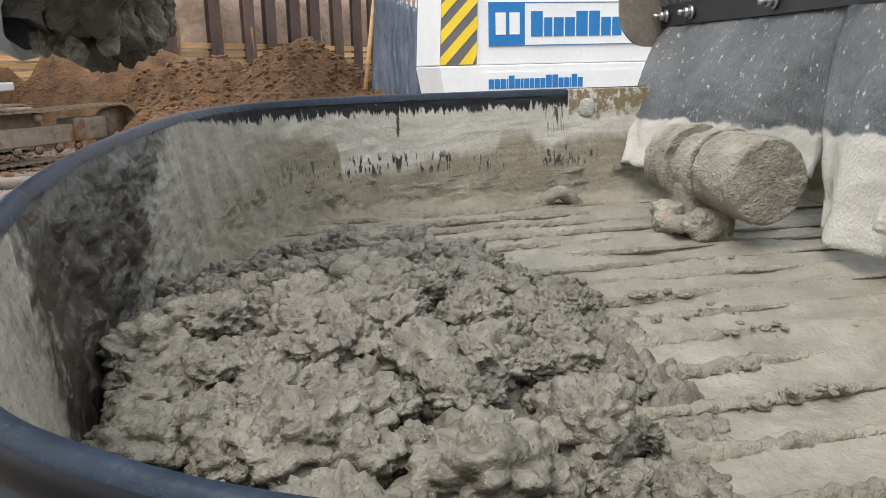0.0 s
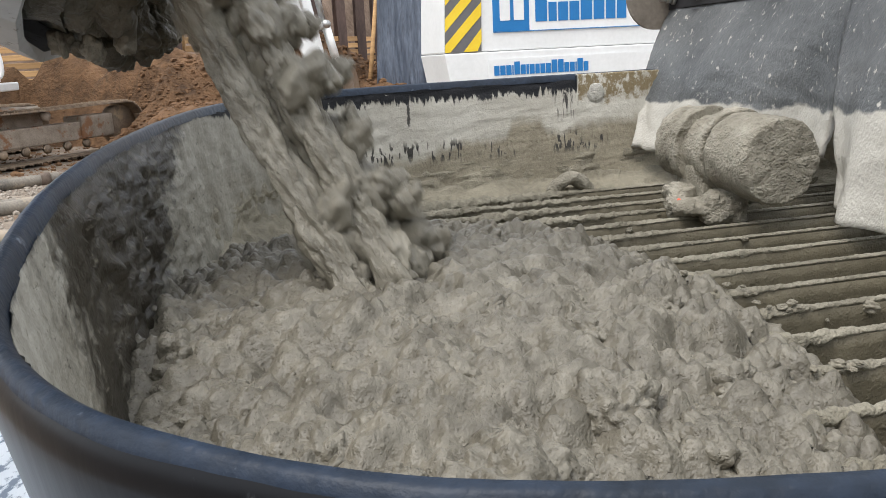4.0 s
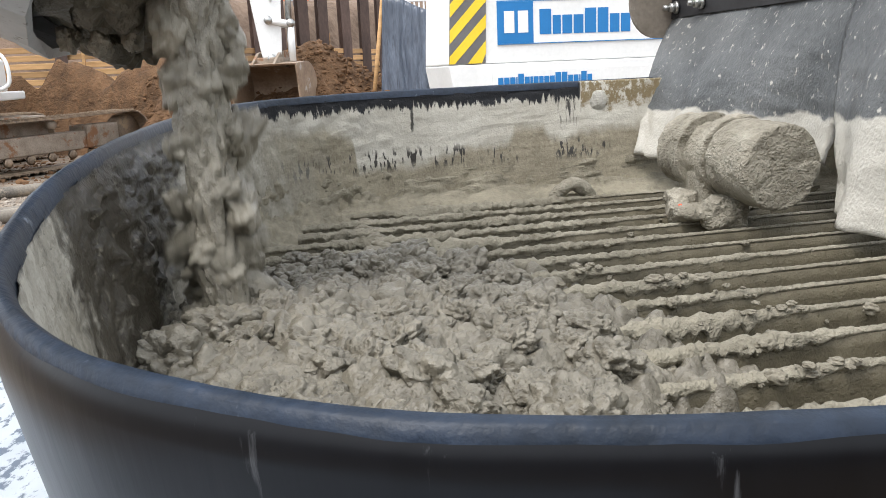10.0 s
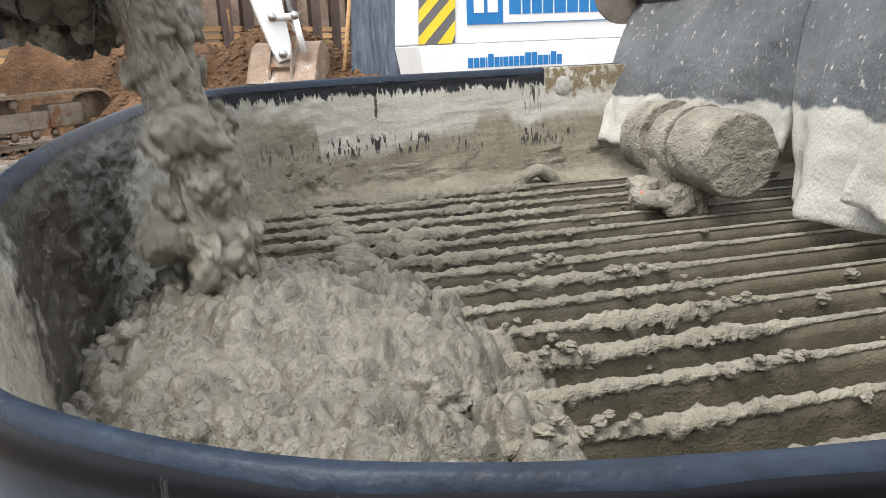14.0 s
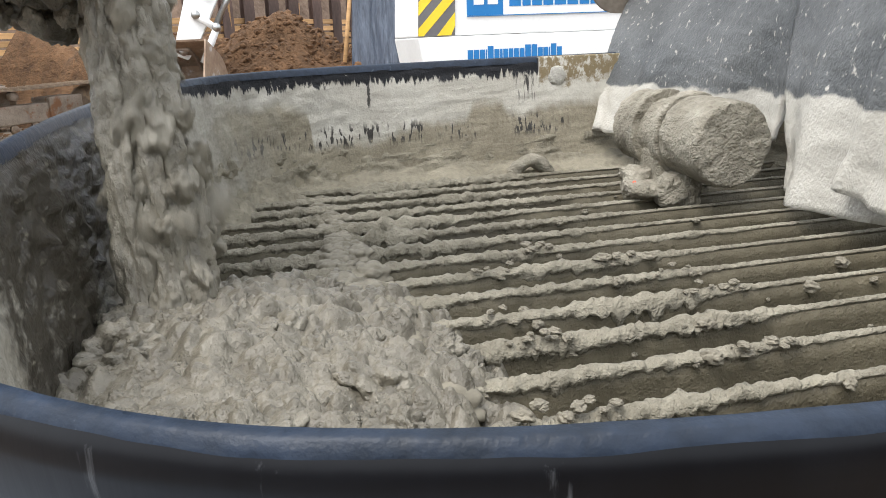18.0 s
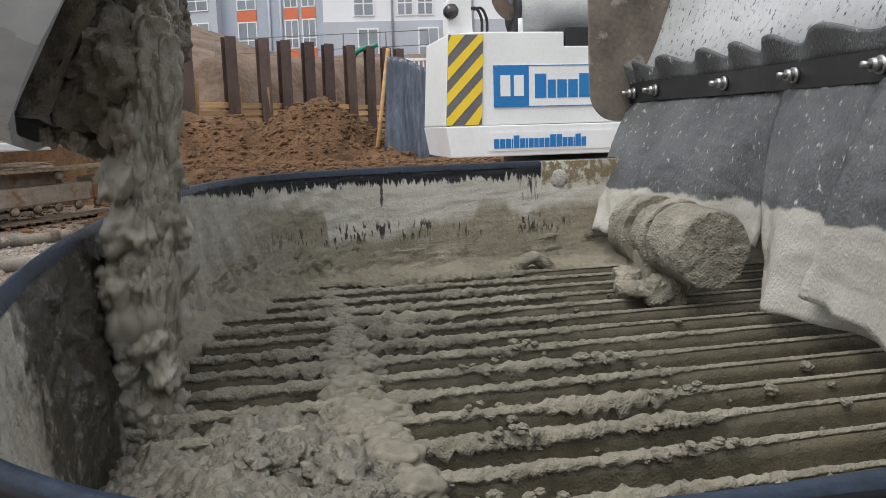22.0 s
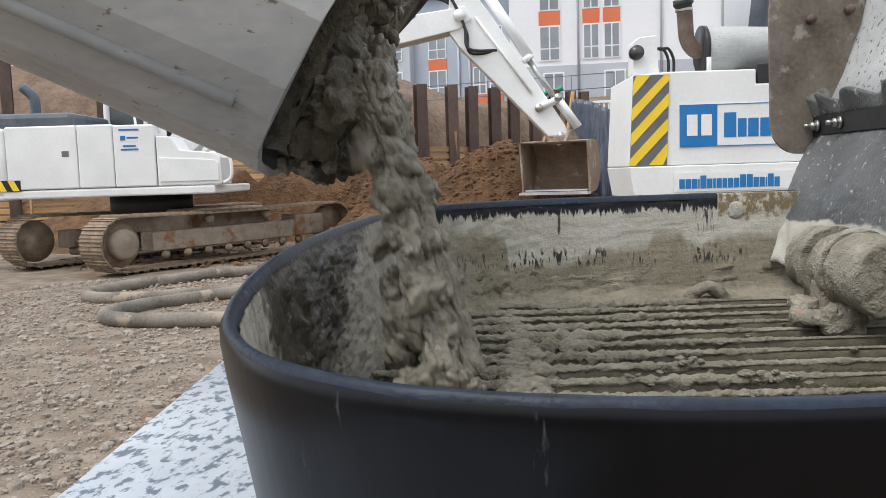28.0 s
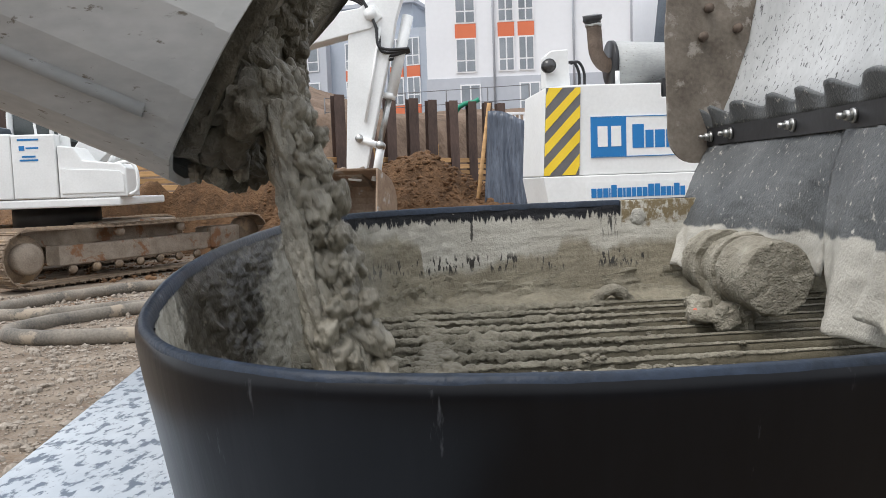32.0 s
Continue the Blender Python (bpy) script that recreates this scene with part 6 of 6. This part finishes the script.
# digging: seconds, slew, reach and height of the bucket pin, tilt of the bucket
DIG = [(0, 7.1, 6.3, 3.83, 0), (1.5, 7.7, 6.5, 3.3, 0), (2, 8.2, 6.95, 2.43, 5), (2.5, 8.5, 6.89, 1.78, 0), (3, 8.5, 6.99, 1.4, -5), (4, 8.5, 6.86, 1.48, 0), (6.5, 8.8, 6.19, 1.56, 15), (7.5, 8.9, 5.91, 1.54,
       25), (8, 8.7, 5.75, 1.94, 20), (8.5, 8.4, 5.82, 2.45, 10), (9.5, 8.6, 6.0, 2.12, 5), (10, 8.7, 6.01, 1.79, 0), (11, 8.8, 6.19, 1.69, -30), (12, 8.7, 6.58, 1.62, -50), (13, 8.6, 6.6, 1.49, -50), (14, 8.5, 6.73,
       1.47, -50), (16.5, 8.8, 5.92, 1.5, -20), (17, 8.8, 5.57, 1.42, 10), (18, 8.5, 5.04, 1.45, 30), (19, 7.9, 4.74, 2.1, 40), (20, -8.2, 5.5, 2.39, 30), (20.5, -14.9, 5.86, 2.54, 25), (21, -15.9, 5.75, 2.82, 20), (22,
       -29.7, 4.64, 2.9, 10), (23.5, -4.6, 5.49, 3.8, 0), (24, 5.5, 5.18, 3.95, 0), (24.5, 5.4, 5.63, 3.8, 0), (25, 6.2, 5.88, 2.61, 5), (25.5, 5.8, 5.48, 2.03, 15), (27.5, 6.8, 6.71, 1.59, 25), (28, 6.2, 7.8, 2.1,
       0), (28.5, 5.8, 8.1, 2.45, -5), (29, 4.2, 8.3, 2.4, -5), (29.5, 4.3, 8.35, 2.3, -5), (30, 4.0, 8.4, 2.6, 0), (30.5, 6.8, 8.02, 2.94, 0), (31, 7.8, 7.3, 2.35, 10), (31.5, 6.1, 6.08, 2.14, 10), (32, 3.8,
       5.55, 1.67, 20)]


def dig_poses(slew, reach, height, tilt):
    """Poses of boom, stick and bucket in the excavator's space."""
    dx, dz = reach - FOOT_X, height - FOOT_Z
    d = min(math.hypot(dx, dz), BOOM + STICK - 0.05)
    base = math.atan2(dz, dx)
    a = base + math.acos((BOOM ** 2 + d ** 2 - STICK ** 2) / (2 * BOOM * d))
    tip = (FOOT_X + BOOM * math.cos(a), FOOT_Z + BOOM * math.sin(a))
    b = math.atan2(height - tip[1], reach - tip[0])
    turn = pose(0, 0, 0, 0, 0, slew)
    return [turn @ pose(FOOT_X, 0, FOOT_Z, 0, -math.degrees(a), 0), turn @ pose(tip[0], 0, tip[1], 0, -math.degrees(b), 0), turn @ pose(reach, 0, height, 0, 0, 78 - slew) @ pose(0, 0, 0, 0, tilt, 0)]


# ---- what moves ----
def motions():
    walk(UPPER, [(t, pose(0, 0, 0, 0, 0, s + 5)) for t, s, *_ in DIG])
    rows = [(t, dig_poses(*v)) for t, *v in DIG]
    for k, ob in enumerate((BOOM_OB, STICK_OB, BUCKET_OB)):
        walk(ob, [(t, p[k]) for t, p in rows])
    # the chute swings a little towards the grate and back
    walk(MIXER, [(t, pose(x, 0, 0)) for t, x in ((0, 0), (24.2, 0), (25, 0.03), (25.5, 0.028), (27.5, 0.01), (28.5, 0), (32, 0))])
    # the level sinks, is filled again and sinks once more
    walk(LEVEL, [(t, pose(0, 0, z, a)) for t, z, a in ((0, -0.003, 0), (0.5, -0.0234, 0.8), (1, -0.0554, 1.95), (1.5, -0.057, 1.75), (2, -0.058, 1.4), (3, -0.055, 0.3), (4, -0.065, 0), (5.2, -0.066, 1.5), (6.5, -0.066, 2.5), (7, -0.071, 2.6), (8, -0.086, 2.9), (9, -0.079, 2.3), (10, -0.065, 0.6), (12, -0.085, 0), (17, -0.1, 0), (32, -0.1, 0))])
    walk(BROAD, [(t, pose(x, y, z)) for t, x, y, z in ((0, -0.03, -0.02, -0.05), (2.2, -0.03, -0.02, -0.052), (2.6, -0.06, 0.03, -0.05), (3.0, -0.05, 0.02, -0.042), (3.5, -0.02, 0.01, -0.024), (4.2, 0, 0, -0.008), (6.5, 0.006, -0.02, -0.012), (7, 0.004, -0.022, -0.018),
                                                       (8, -0.004, -0.03, -0.026), (9, -0.012, -0.036, -0.038), (10, -0.02, -0.04, -0.058), (11, -0.03, -0.045, -0.085), (12, -0.035, -0.05, -0.13), (32, -0.035, -0.05, -0.14))])
    walk(STEEP, [(t, pose(x, y, z - 0.014)) for t, x, y, z in ((0, 0, 0.03, -0.14), (8, 0, 0.03, -0.12), (9, 0.004, 0.028, -0.05), (10, 0.006, 0.022, -0.022), (11, 0.008, 0.015, -0.010), (12, 0.004, 0.01, -0.004), (13, 0, 0, -0.004), (15, -0.006, -0.01, -0.010), (17, -0.008, -0.03, -0.018),
                                                       (18, -0.006, -0.05, -0.026), (19, 0, -0.07, -0.038), (20, 0.006, -0.09, -0.046), (21.5, 0.012, -0.11, -0.052), (22.6, 0.01, -0.13, -0.068), (23.5, -0.03, -0.13, -0.092), (24.3, -0.06, -0.12, -0.11), (28, -0.03, -0.04, -0.095), (32, -0.03, -0.04, -0.095))])
    for ob, x, y, dz, turn, lean in HEAP_LUMPS:
        rows = []
        for k, (t, *_) in enumerate(HEAP):
            h = heap_height(k, x, y)
            z = grate_z(y) + (h - 0.024 + dz if h > 0 else max(-0.105, -0.035 + h))
            z -= 0.012 * min(1, max(0, (t - 2.2) / 0.8)) * min(1, max(0, (h - 0.012) / 0.03))
            out = 0.012 * math.sin(k * 1.3 + turn)
            rows.append((t, pose(x + out, y - out, z, lean * math.sin(k + turn), lean, turn + 9 * math.sin(k * 0.8))))
        walk(ob, rows)
    fall, back = 0.42, 0.10
    for ob, ox, oy, phase, turn in STREAM_DROPS:
        t = 2.1 + phase * (fall + back)
        rows = [(0, Matrix.Translation(stream_at(0, 2, ox, oy) + Vector((-0.20, 0.02, 0.20))))]
        while t < 32.0:
            for s in (0.0, 0.5, 1.0):
                p = stream_at(s, t, ox, oy)
                rows.append((t + s * fall, Matrix.Translation(p) @ pose(0, 0, 0, 35 * s + turn % 40, 30 * s, turn)))
            t += fall + back
        walk(ob, [r for r in rows if r[0] <= 32.6])
    for n, core in enumerate((CORE, *SIDE_CORES)):
        rest = pose(-0.16 - 0.01 * n, 1.08, 1.95, 0, 64, 0)
        rows = [(0, rest), (2.1, rest)]
        for k in range(60):
            t = 2.5 + 0.5 * k
            a = math.degrees(math.atan2(foot_x(t) - STREAM_TOP.x, 0.46))
            off = 0.008 + (0, 0.034, -0.016)[n] * max(0.15, girth(t) - 0.6)
            rows.append((t, pose(STREAM_TOP.x + off + 0.008 * math.sin(k * 2.1 + n), STREAM_TOP.y - 0.02 - 0.012 * n + 0.008 * math.cos(k * 1.7 + n), STREAM_TOP.z - 0.01 - 0.02 * n, -10, -a, 15 * math.sin(k * 1.1 + n))))
        walk(core, rows)


motions()
